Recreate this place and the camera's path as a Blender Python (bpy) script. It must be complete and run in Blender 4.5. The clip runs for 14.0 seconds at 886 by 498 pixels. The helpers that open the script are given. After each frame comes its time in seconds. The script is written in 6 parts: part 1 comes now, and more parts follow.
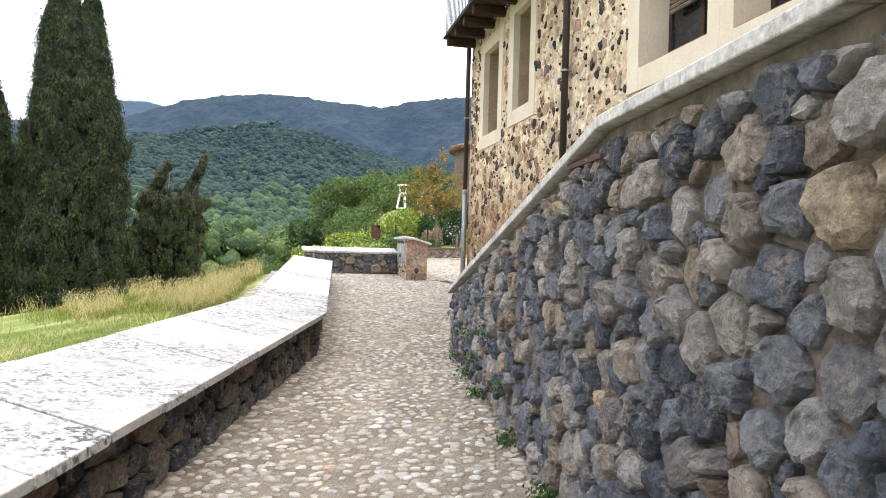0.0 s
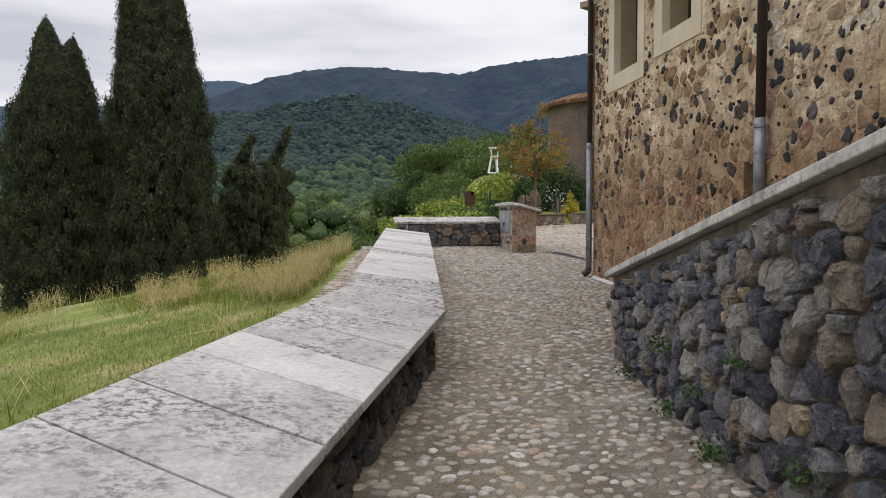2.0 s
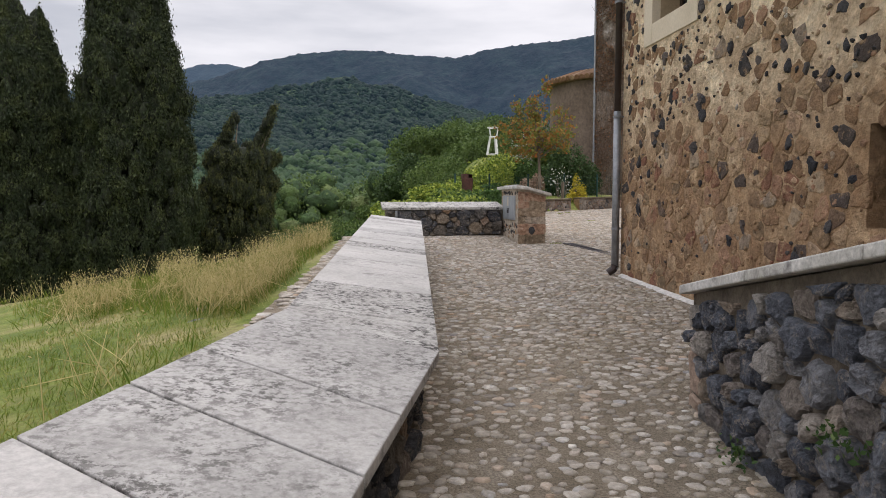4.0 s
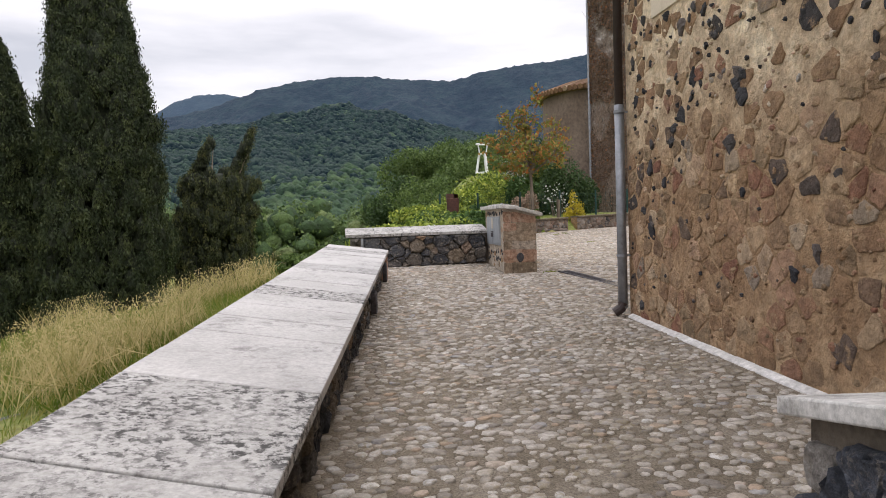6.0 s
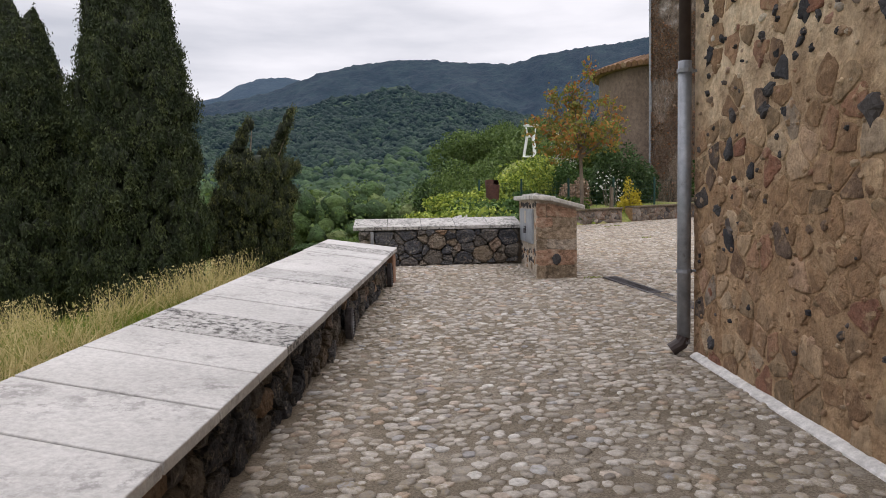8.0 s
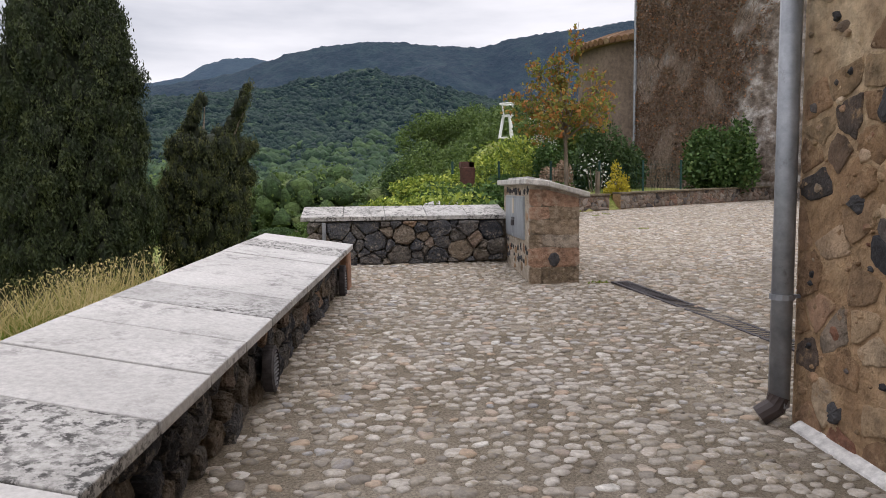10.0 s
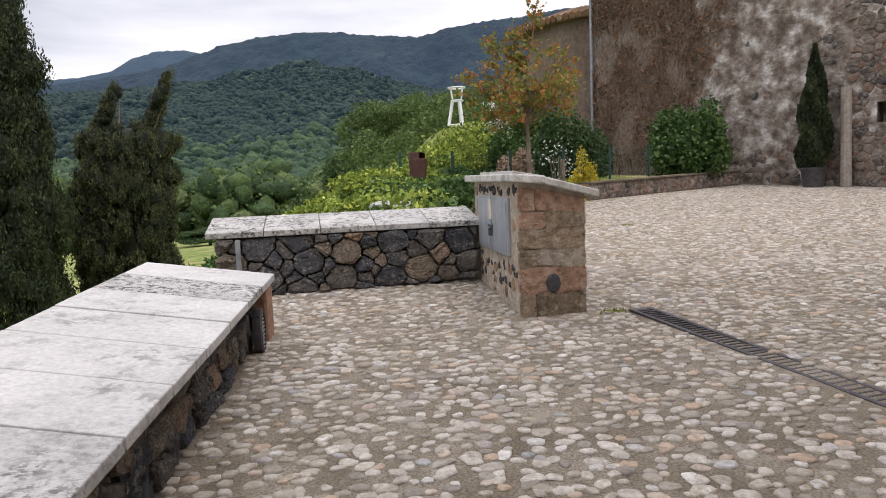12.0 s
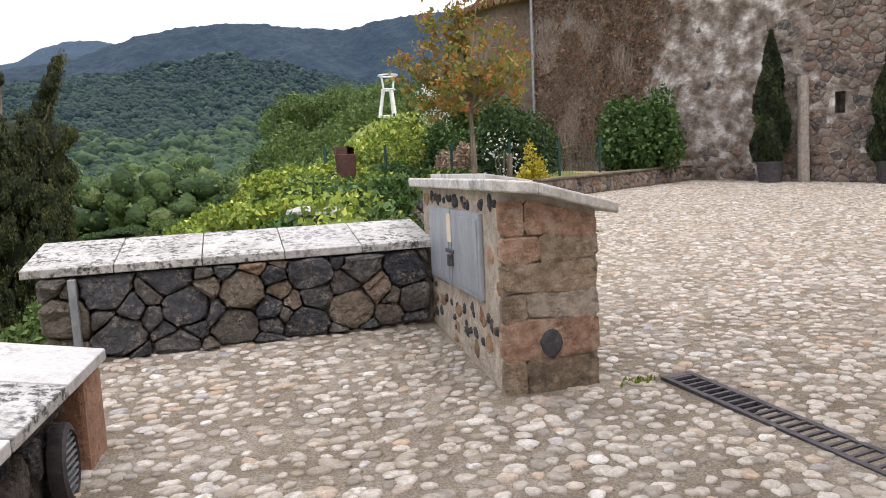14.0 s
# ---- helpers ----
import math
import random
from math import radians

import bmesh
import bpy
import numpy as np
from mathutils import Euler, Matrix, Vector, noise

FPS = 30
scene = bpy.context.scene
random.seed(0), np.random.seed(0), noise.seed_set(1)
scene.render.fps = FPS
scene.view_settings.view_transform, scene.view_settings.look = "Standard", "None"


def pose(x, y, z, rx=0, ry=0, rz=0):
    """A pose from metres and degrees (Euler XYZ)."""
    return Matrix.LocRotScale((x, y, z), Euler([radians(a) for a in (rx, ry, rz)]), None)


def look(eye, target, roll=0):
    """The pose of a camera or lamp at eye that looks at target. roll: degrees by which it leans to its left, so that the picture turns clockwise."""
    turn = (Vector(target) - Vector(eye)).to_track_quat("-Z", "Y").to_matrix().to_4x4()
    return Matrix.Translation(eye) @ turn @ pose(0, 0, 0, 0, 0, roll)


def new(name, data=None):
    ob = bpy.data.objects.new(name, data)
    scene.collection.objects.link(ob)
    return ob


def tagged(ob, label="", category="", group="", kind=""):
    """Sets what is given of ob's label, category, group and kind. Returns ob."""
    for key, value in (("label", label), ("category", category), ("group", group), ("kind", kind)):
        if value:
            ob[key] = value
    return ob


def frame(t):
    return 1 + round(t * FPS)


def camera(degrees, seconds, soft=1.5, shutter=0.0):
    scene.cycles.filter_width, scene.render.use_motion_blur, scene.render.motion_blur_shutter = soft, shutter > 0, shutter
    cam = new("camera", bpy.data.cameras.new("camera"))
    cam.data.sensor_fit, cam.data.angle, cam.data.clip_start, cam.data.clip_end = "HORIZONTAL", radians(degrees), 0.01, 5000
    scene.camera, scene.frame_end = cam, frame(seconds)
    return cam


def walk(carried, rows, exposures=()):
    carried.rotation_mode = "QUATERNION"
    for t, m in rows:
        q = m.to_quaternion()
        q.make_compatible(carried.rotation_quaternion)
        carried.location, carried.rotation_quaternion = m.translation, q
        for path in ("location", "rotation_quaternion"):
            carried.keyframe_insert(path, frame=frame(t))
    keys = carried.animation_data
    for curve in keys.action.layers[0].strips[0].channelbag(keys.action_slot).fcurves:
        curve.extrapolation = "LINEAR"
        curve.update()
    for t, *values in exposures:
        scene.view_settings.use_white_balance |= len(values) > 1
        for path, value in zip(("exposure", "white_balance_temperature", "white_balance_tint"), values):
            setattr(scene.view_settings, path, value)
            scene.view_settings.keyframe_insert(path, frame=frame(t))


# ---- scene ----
cam = camera(65.9, 14.0, soft=0.95)
METRES, EYE, TILT, LEAN, TURN = 16.0, 1.45, -6.0, 0.0, -15.8
ROWS = [
    (0.0, 0.0, 0.0, 0.0, -0.16, 5.73, -1.63),
    (0.5, -0.006, 0.041, 0.0063, 4.3, 5.21, -1.48),
    (1.0, -0.022, 0.0783, 0.0089, 5.41, 4.61, -1.61),
    (1.5, -0.0335, 0.1139, 0.0111, 6.03, 3.75, -1.51),
    (2.0, -0.0445, 0.1498, 0.0166, 6.86, 2.84, -0.55),
    (2.5, -0.0544, 0.1833, 0.0207, 6.87, 2.55, 0.62),
    (3.0, -0.0568, 0.2208, 0.0233, 6.55, 2.34, 0.17),
    (3.5, -0.0595, 0.257, 0.027, 6.49, 1.57, -0.67),
    (6.0, -0.0452, 0.4415, 0.0471, 6.61, 3.43, 1.18),
    (6.5, -0.0404, 0.4767, 0.0531, 6.69, 4.31, 1.66),
    (7.0, -0.0369, 0.5084, 0.057, 7.64, 3.17, 1.31),
    (7.5, -0.0333, 0.5425, 0.0628, 11.68, 2.16, 0.16),
    (8.0, -0.0266, 0.5743, 0.0676, 11.2, 2.15, -0.12),
    (10.5, -0.0612, 0.7384, 0.0863, 7.84, 0.38, 0.42),
    (11.0, -0.0701, 0.7719, 0.0911, 7.49, 0.06, 1.65),
    (11.5, -0.0778, 0.8076, 0.0975, 6.26, 0.16, 1.76),
    (12.0, -0.0796, 0.843, 0.1031, 4.05, -0.04, 1.85),
    (12.5, -0.0866, 0.8761, 0.1073, 3.51, -0.36, 1.16),
    (13.0, -0.0917, 0.909, 0.1115, 0.1, -0.33, 1.08),
    (13.5, -0.0947, 0.9411, 0.116, -0.76, -1.28, 2.16),
    (14.0, -0.0915, 0.9738, 0.1215, -1.72, -0.74, 2.82),
]
walk(cam, [(t, pose(0, 0, EYE, TILT, LEAN, TURN) @ pose(METRES * x, METRES * y, METRES * z, 90 + pitch, roll, yaw)) for t, x, y, z, yaw, pitch, roll in ROWS],
     exposures=[(0.0, 1.0, 6300, 13), (0.5, 0.58, 6350, 14), (1.0, 0.2, 6400, 15), (1.5, -0.1, 6450, 15), (3.5, -0.15, 6500, 16), (6.0, 0.08, 6500, 17), (6.5, -0.06, 6500, 17), (8.0, -0.07, 6500, 17), (11.0, 0.02, 6450, 17), (12.5, 0.22, 6450, 17), (14.0, 0.5, 6450, 17)])


# ---- light ----
world = bpy.data.worlds.new("sky")
scene.world = world
world.use_nodes = True
wn, wl = world.node_tree.nodes, world.node_tree.links
wn.clear()
w_out, w_bg = wn.new("ShaderNodeOutputWorld"), wn.new("ShaderNodeBackground")
w_sky, w_mix = wn.new("ShaderNodeTexSky"), wn.new("ShaderNodeMix")
w_sky.sky_type, w_sky.sun_disc = "NISHITA", False
SUN_EL, SUN_ROT = radians(58), radians(150)
w_sky.sun_elevation, w_sky.sun_rotation = SUN_EL, SUN_ROT
w_co, w_map = wn.new("ShaderNodeTexCoord"), wn.new("ShaderNodeMapping")
w_map.inputs["Scale"].default_value = (1.0, 1.0, 4.6)
w_noise, w_ramp = wn.new("ShaderNodeTexNoise"), wn.new("ShaderNodeValToRGB")
w_noise.inputs["Scale"].default_value, w_noise.inputs["Detail"].default_value = 2.0, 6.0
w_noise.inputs["Roughness"].default_value = 0.5
w_ramp.color_ramp.elements[0].position, w_ramp.color_ramp.elements[1].position = 0.36, 0.57
w_ramp.color_ramp.elements[0].color = (6.3, 6.7, 7.2, 1)
w_ramp.color_ramp.elements[1].color = (10.3, 10.5, 10.7, 1)
w_mix.data_type = "RGBA"
w_mix.inputs["Factor"].default_value = 0.93
wl.new(w_co.outputs["Generated"], w_map.inputs["Vector"])
wl.new(w_map.outputs["Vector"], w_noise.inputs["Vector"])
wl.new(w_noise.outputs["Fac"], w_ramp.inputs["Fac"])
wl.new(w_sky.outputs["Color"], w_mix.inputs[6])
# an overcast sky is brighter overhead
w_sep, w_grad, w_mul = wn.new("ShaderNodeSeparateXYZ"), wn.new("ShaderNodeMapRange"), wn.new("ShaderNodeVectorMath")
w_grad.inputs["From Min"].default_value, w_grad.inputs["From Max"].default_value = 0.38, 0.95
w_grad.inputs["To Min"].default_value, w_grad.inputs["To Max"].default_value = 1.0, 2.9
w_mul.operation = "SCALE"
wl.new(w_co.outputs["Generated"], w_sep.inputs["Vector"])
wl.new(w_sep.outputs["Z"], w_grad.inputs["Value"])
wl.new(w_ramp.outputs["Color"], w_mul.inputs[0])
wl.new(w_grad.outputs["Result"], w_mul.inputs["Scale"])
wl.new(w_mul.outputs["Vector"], w_mix.inputs[7])
wl.new(w_mix.outputs[2], w_bg.inputs["Color"])
wl.new(w_bg.outputs["Background"], w_out.inputs["Surface"])
w_bg.inputs["Strength"].default_value = 0.1

sun = new("sun", bpy.data.lights.new("sun", "SUN"))
sun.data.energy, sun.data.angle, sun.data.color = 1.3, radians(25), (1.0, 0.96, 0.9)
sun.matrix_world = look((0, 0, 0), (-math.sin(SUN_ROT) * math.cos(SUN_EL), -math.cos(SUN_ROT) * math.cos(SUN_EL), -math.sin(SUN_EL)))


# ---- materials ----
def material(name, colours, scale=6.0, rough=0.85, bump=0.3, bump_scale=40.0, vary="", stain=None, stain_scale=3.0,
             stain_at=(0.52, 0.66), metal=0.0, detail=6.0, translucent=0.0, stretch=(1, 1, 1), haze_glow=None, distance=0.02, amount=1.0, high=None, speck=0.0, grain=(0.55, 1.35)):
    """colours: (position, rgb) stops of the main variation. vary: 'object' or 'island' picks the stop by piece, else noise does."""
    m = bpy.data.materials.new(name)
    m.use_nodes = True
    nt = m.node_tree
    n, k = nt.nodes, nt.links
    b = n["Principled BSDF"]
    co = n.new("ShaderNodeTexCoord")
    mp = n.new("ShaderNodeMapping")
    mp.inputs["Scale"].default_value = stretch
    geo = n.new("ShaderNodeNewGeometry")
    k.new(geo.outputs["Position"], mp.inputs["Vector"])
    v = mp.outputs["Vector"]

    def tex(sc, det=5.0, ro=0.6):
        t = n.new("ShaderNodeTexNoise")
        t.inputs["Scale"].default_value, t.inputs["Detail"].default_value, t.inputs["Roughness"].default_value = sc, det, ro
        k.new(v, t.inputs["Vector"])
        return t.outputs["Fac"]

    ramp = n.new("ShaderNodeValToRGB")
    e = ramp.color_ramp.elements
    while len(e) > 2:
        e.remove(e[0])
    while len(e) < len(colours):
        e.new(0.5)
    for el, (p, c) in zip(sorted(e, key=lambda q: q.position), colours):
        el.position, el.color = p, (*c, 1)
    for el, (p, c) in zip(e, colours):
        el.position, el.color = p, (*c, 1)
    if vary:
        if vary == "object":
            src = n.new("ShaderNodeObjectInfo").outputs["Random"]
        else:
            src = geo.outputs["Random Per Island"]
        ramp.color_ramp.interpolation = "LINEAR"
        k.new(src, ramp.inputs["Fac"])
    else:
        k.new(tex(scale, detail), ramp.inputs["Fac"])
    col = ramp.outputs["Color"]
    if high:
        # colour by height, facade weathering and crown tint: (from, to, colour factor above)
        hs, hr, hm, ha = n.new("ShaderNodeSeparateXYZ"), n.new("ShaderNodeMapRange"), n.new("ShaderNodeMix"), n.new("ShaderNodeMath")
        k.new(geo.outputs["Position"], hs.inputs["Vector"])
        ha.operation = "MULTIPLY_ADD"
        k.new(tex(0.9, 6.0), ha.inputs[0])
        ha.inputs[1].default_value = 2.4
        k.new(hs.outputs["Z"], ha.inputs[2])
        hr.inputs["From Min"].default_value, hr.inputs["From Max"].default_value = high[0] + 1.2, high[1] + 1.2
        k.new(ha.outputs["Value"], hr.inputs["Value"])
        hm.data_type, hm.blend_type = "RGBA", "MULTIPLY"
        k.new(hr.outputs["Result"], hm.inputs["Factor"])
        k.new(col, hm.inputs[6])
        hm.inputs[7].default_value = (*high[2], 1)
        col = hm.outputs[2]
    # grain
    gr = n.new("ShaderNodeMix")
    gr.data_type, gr.blend_type = "RGBA", "MULTIPLY"
    gr.inputs["Factor"].default_value = amount
    gmap = n.new("ShaderNodeMapRange")
    gmap.inputs["From Min"].default_value, gmap.inputs["From Max"].default_value = 0.25, 0.75
    gmap.inputs["To Min"].default_value, gmap.inputs["To Max"].default_value = grain
    k.new(tex(bump_scale * 0.6, 6.0, 0.7), gmap.inputs["Value"])
    comb = n.new("ShaderNodeCombineColor")
    for s in ("Red", "Green", "Blue"):
        k.new(gmap.outputs["Result"], comb.inputs[s])
    k.new(col, gr.inputs[6])
    k.new(comb.outputs["Color"], gr.inputs[7])
    col = gr.outputs[2]
    if stain:
        sm = n.new("ShaderNodeMix")
        sm.data_type = "RGBA"
        sr = n.new("ShaderNodeMapRange")
        sr.inputs["From Min"].default_value, sr.inputs["From Max"].default_value = stain_at
        k.new(tex(stain_scale, 9.0, 0.72), sr.inputs["Value"])
        if speck:
            fr, fm = n.new("ShaderNodeMapRange"), n.new("ShaderNodeMath")
            fr.inputs["From Min"].default_value, fr.inputs["From Max"].default_value = 0.48, 0.56
            k.new(tex(speck, 9.0, 0.74), fr.inputs["Value"])
            fm.operation = "MULTIPLY"
            k.new(sr.outputs["Result"], fm.inputs[0])
            k.new(fr.outputs["Result"], fm.inputs[1])
            k.new(fm.outputs["Value"], sm.inputs["Factor"])
        else:
            k.new(sr.outputs["Result"], sm.inputs["Factor"])
        k.new(col, sm.inputs[6])
        sm.inputs[7].default_value = (*stain, 1)
        col = sm.outputs[2]
    k.new(col, b.inputs["Base Color"])
    b.inputs["Roughness"].default_value, b.inputs["Metallic"].default_value = rough, metal
    b.inputs["Specular IOR Level"].default_value = 0.3
    if bump:
        bp = n.new("ShaderNodeBump")
        bp.inputs["Strength"].default_value, bp.inputs["Distance"].default_value = bump, distance
        k.new(tex(bump_scale, 8.0, 0.65), bp.inputs["Height"])
        k.new(bp.outputs["Normal"], b.inputs["Normal"])
    # emission that only paints aerial haze on distant hills
    if haze_glow:
        b.inputs["Emission Color"].default_value, b.inputs["Emission Strength"].default_value = (*haze_glow[:3], 1), haze_glow[3]
    if translucent:
        tr, mx = n.new("ShaderNodeBsdfTranslucent"), n.new("ShaderNodeMixShader")
        mx.inputs["Fac"].default_value = translucent
        k.new(col, tr.inputs["Color"])
        k.new(b.outputs["BSDF"], mx.inputs[1])
        k.new(tr.outputs["BSDF"], mx.inputs[2])
        k.new(mx.outputs["Shader"], n["Material Output"].inputs["Surface"])
    return m


BASALT_STOPS = [(0.0, (0.065, 0.071, 0.087)), (0.2, (0.105, 0.115, 0.138)), (0.36, (0.165, 0.174, 0.195)), (0.48, (0.25, 0.246, 0.25)), (0.6, (0.34, 0.305, 0.265)), (0.66, (0.13, 0.133, 0.148)),
                (0.76, (0.29, 0.225, 0.165)), (0.85, (0.43, 0.4, 0.365)), (0.93, (0.21, 0.185, 0.17)), (1.0, (0.52, 0.4, 0.265))]
BASALT_LOOK = dict(bump=1.0, bump_scale=38, stain=(0.36, 0.31, 0.255), stain_scale=8, stain_at=(0.46, 0.66), distance=0.07, speck=30, grain=(0.4, 1.7))
M_BASALT = material("basalt stone", BASALT_STOPS, vary="object", **BASALT_LOOK)
M_BASALT_I = material("basalt stone joined", BASALT_STOPS, vary="island", **BASALT_LOOK)
# Dark basalt, darkened further to paint the shade under the bench slabs.
M_BASALT_D = material("dark and shade-toned parapet stone", [(0.0, (0.04, 0.042, 0.05)), (0.4, (0.08, 0.082, 0.09)), (0.62, (0.13, 0.115, 0.1)), (0.8, (0.2, 0.155, 0.11)), (0.9, (0.09, 0.088, 0.09)), (1.0, (0.3, 0.2, 0.13))], vary="object", **BASALT_LOOK)
M_EARTH = material("sandy mortar", [(0.3, (0.1, 0.08, 0.058)), (0.7, (0.23, 0.19, 0.145))], scale=5, bump=0.9, bump_scale=26, distance=0.03)
M_SLAB = material("limestone slab", [(0.3, (0.385, 0.37, 0.35)), (0.7, (0.52, 0.5, 0.478))], scale=1.6, bump=0.35, bump_scale=60, rough=0.75,
                  stain=(0.16, 0.15, 0.142), stain_scale=1.7, stain_at=(0.47, 0.68), distance=0.006, speck=12, amount=0.6)
M_SLAB_D = material("lichened limestone slab", [(0.3, (0.32, 0.308, 0.292)), (0.7, (0.46, 0.445, 0.424))], scale=2.6, bump=0.4, bump_scale=60, rough=0.8,
                    stain=(0.11, 0.104, 0.097), stain_scale=1.5, stain_at=(0.41, 0.58), distance=0.006, speck=22, amount=0.8, grain=(0.6, 1.25))
M_SLAB_S = material("speckled limestone slab", [(0.3, (0.34, 0.325, 0.305)), (0.7, (0.46, 0.445, 0.42))], scale=3.0, bump=0.5, bump_scale=60, rough=0.85,
                    stain=(0.06, 0.057, 0.053), stain_scale=2.4, stain_at=(0.36, 0.52), distance=0.006, speck=20, amount=0.8)
M_LICHEN = material("black-lichened limestone", [(0.3, (0.3, 0.29, 0.27)), (0.7, (0.48, 0.46, 0.43))], scale=2.5, bump=0.4, bump_scale=50, rough=0.85,
                    stain=(0.05, 0.048, 0.045), stain_scale=4.5, stain_at=(0.39, 0.54), distance=0.008, speck=20, amount=0.8)
M_QUOIN = material("pinkish sandstone quoin", [(0.0, (0.3, 0.2, 0.15)), (0.5, (0.4, 0.3, 0.23)), (1.0, (0.2, 0.17, 0.15))], vary="object", bump=0.9, bump_scale=24, distance=0.04, grain=(0.5, 1.4))
M_COPING = material("coping stone", [(0.3, (0.4, 0.38, 0.34)), (0.7, (0.6, 0.58, 0.55))], scale=4, bump=0.4, bump_scale=50, stain=(0.16, 0.15, 0.14), stain_scale=6, stain_at=(0.52, 0.7), distance=0.006)
PEB = [(0.0, (0.19, 0.165, 0.14)), (0.2, (0.29, 0.255, 0.21)), (0.55, (0.385, 0.345, 0.295)), (0.8, (0.45, 0.41, 0.36)), (0.9, (0.36, 0.26, 0.18)), (0.94, (0.26, 0.25, 0.245)), (1.0, (0.58, 0.545, 0.49))]
M_COBBLE = material("cobble", PEB, vary="object", bump=0.5, bump_scale=45, rough=0.75, distance=0.012, stain=(0.25, 0.205, 0.135), stain_scale=1.2, stain_at=(0.42, 0.62), speck=24, grain=(0.5, 1.4))
M_COBBLE_I = material("cobble joined", PEB, vary="island", bump=0.5, bump_scale=45, rough=0.75, distance=0.012, stain=(0.25, 0.205, 0.135), stain_scale=1.2, stain_at=(0.42, 0.62), speck=24, grain=(0.5, 1.4))
M_BED = material("cobble bedding", [(0.25, (0.14, 0.111, 0.075)), (0.5, (0.225, 0.186, 0.138)), (0.75, (0.33, 0.285, 0.227))], scale=2.5, grain=(0.25, 1.7), bump=1.0, bump_scale=120, rough=0.95, distance=0.015)
HOUSE = [(0.0, (0.05, 0.045, 0.044)), (0.025, (0.13, 0.09, 0.065)), (0.06, (0.21, 0.125, 0.07)), (0.28, (0.27, 0.165, 0.09)), (0.46, (0.42, 0.295, 0.18)), (0.55, (0.19, 0.13, 0.075)),
         (0.68, (0.33, 0.205, 0.12)), (0.78, (0.21, 0.095, 0.06)), (0.83, (0.34, 0.2, 0.125)), (0.92, (0.41, 0.305, 0.2)), (1.0, (0.24, 0.19, 0.145))]
FACADE_LOOK = dict(bump=1.0, bump_scale=14, rough=0.92, distance=0.06, stain=(0.36, 0.24, 0.14), stain_scale=8, stain_at=(0.53, 0.64), grain=(0.4, 1.6))
M_HSTONE = material("facade stone", HOUSE, vary="object", **FACADE_LOOK)
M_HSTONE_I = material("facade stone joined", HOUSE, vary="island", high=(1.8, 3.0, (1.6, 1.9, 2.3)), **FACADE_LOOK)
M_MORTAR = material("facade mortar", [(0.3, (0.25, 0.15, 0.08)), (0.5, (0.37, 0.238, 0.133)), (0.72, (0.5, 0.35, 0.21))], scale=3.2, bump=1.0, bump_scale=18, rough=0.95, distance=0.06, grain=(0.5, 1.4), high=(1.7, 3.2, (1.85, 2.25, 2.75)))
M_HDARK = material("dark facade stone", [(0.0, (0.028, 0.028, 0.032)), (0.7, (0.06, 0.057, 0.058)), (1.0, (0.12, 0.1, 0.09))], vary="island", bump=0.7, bump_scale=40, rough=0.9)
M_PSTONE = material("sandstone block", [(0.0, (0.2, 0.15, 0.1)), (0.25, (0.32, 0.24, 0.165)), (0.45, (0.46, 0.38, 0.3)), (0.62, (0.4, 0.25, 0.17)), (0.78, (0.38, 0.23, 0.155)), (0.9, (0.33, 0.26, 0.18)), (1.0, (0.5, 0.43, 0.37))], vary="object", bump=1.0, bump_scale=20,
                    rough=0.9, distance=0.07, stain=(0.42, 0.34, 0.26), stain_scale=6, stain_at=(0.5, 0.68), grain=(0.35, 1.6))
M_PMORTAR = material("pale lime mortar", [(0.3, (0.33, 0.27, 0.2)), (0.7, (0.5, 0.43, 0.35))], scale=4, bump=1.0, bump_scale=20, rough=0.95, distance=0.04, grain=(0.5, 1.35))
M_RENDER = material("cream render", [(0.3, (0.57, 0.485, 0.37)), (0.7, (0.66, 0.575, 0.455))], scale=2, bump=0.15, bump_scale=60, rough=0.9, amount=0.3)
M_REVEAL = material("brown reveal", [(0.3, (0.3, 0.22, 0.14)), (0.7, (0.4, 0.31, 0.21))], scale=3, bump=0.1, bump_scale=40, amount=0.4)
M_WOOD = material("dark stained wood", [(0.3, (0.028, 0.017, 0.012)), (0.7, (0.055, 0.034, 0.022))], scale=8, bump=0.4, bump_scale=30, stretch=(1, 1, 6))
M_PIPE = material("brown painted pipe", [(0.3, (0.035, 0.024, 0.022)), (0.7, (0.055, 0.04, 0.035))], scale=8, bump=0.05, rough=0.45, amount=0.4)
M_ZINC = material("zinc pipe", [(0.3, (0.2, 0.21, 0.225)), (0.7, (0.33, 0.34, 0.36))], scale=7, bump=0.05, rough=0.5, metal=0.55, stain=(0.09, 0.08, 0.075), stain_scale=5, stain_at=(0.6, 0.75), amount=0.4)
M_IRON = material("cast iron", [(0.3, (0.055, 0.05, 0.054)), (0.7, (0.1, 0.092, 0.095))], scale=10, bump=0.2, rough=0.6, metal=0.4)
M_RUST = material("corten steel", [(0.3, (0.06, 0.026, 0.02)), (0.7, (0.095, 0.042, 0.032))], scale=9, bump=0.15, rough=0.7)
M_GALV = material("galvanised sheet", [(0.3, (0.27, 0.29, 0.31)), (0.7, (0.4, 0.42, 0.44))], scale=5, bump=0.05, rough=0.5, metal=0.4, stretch=(1, 1, 0.3), amount=0.4)
M_WHITE = material("white paint", [(0.3, (0.72, 0.73, 0.72)), (0.7, (0.8, 0.8, 0.79))], scale=5, bump=0.05, rough=0.5, amount=0.2)
M_GLASS = material("dark window glass", [(0.3, (0.015, 0.017, 0.02)), (0.7, (0.03, 0.03, 0.032))], rough=0.12, bump=0)
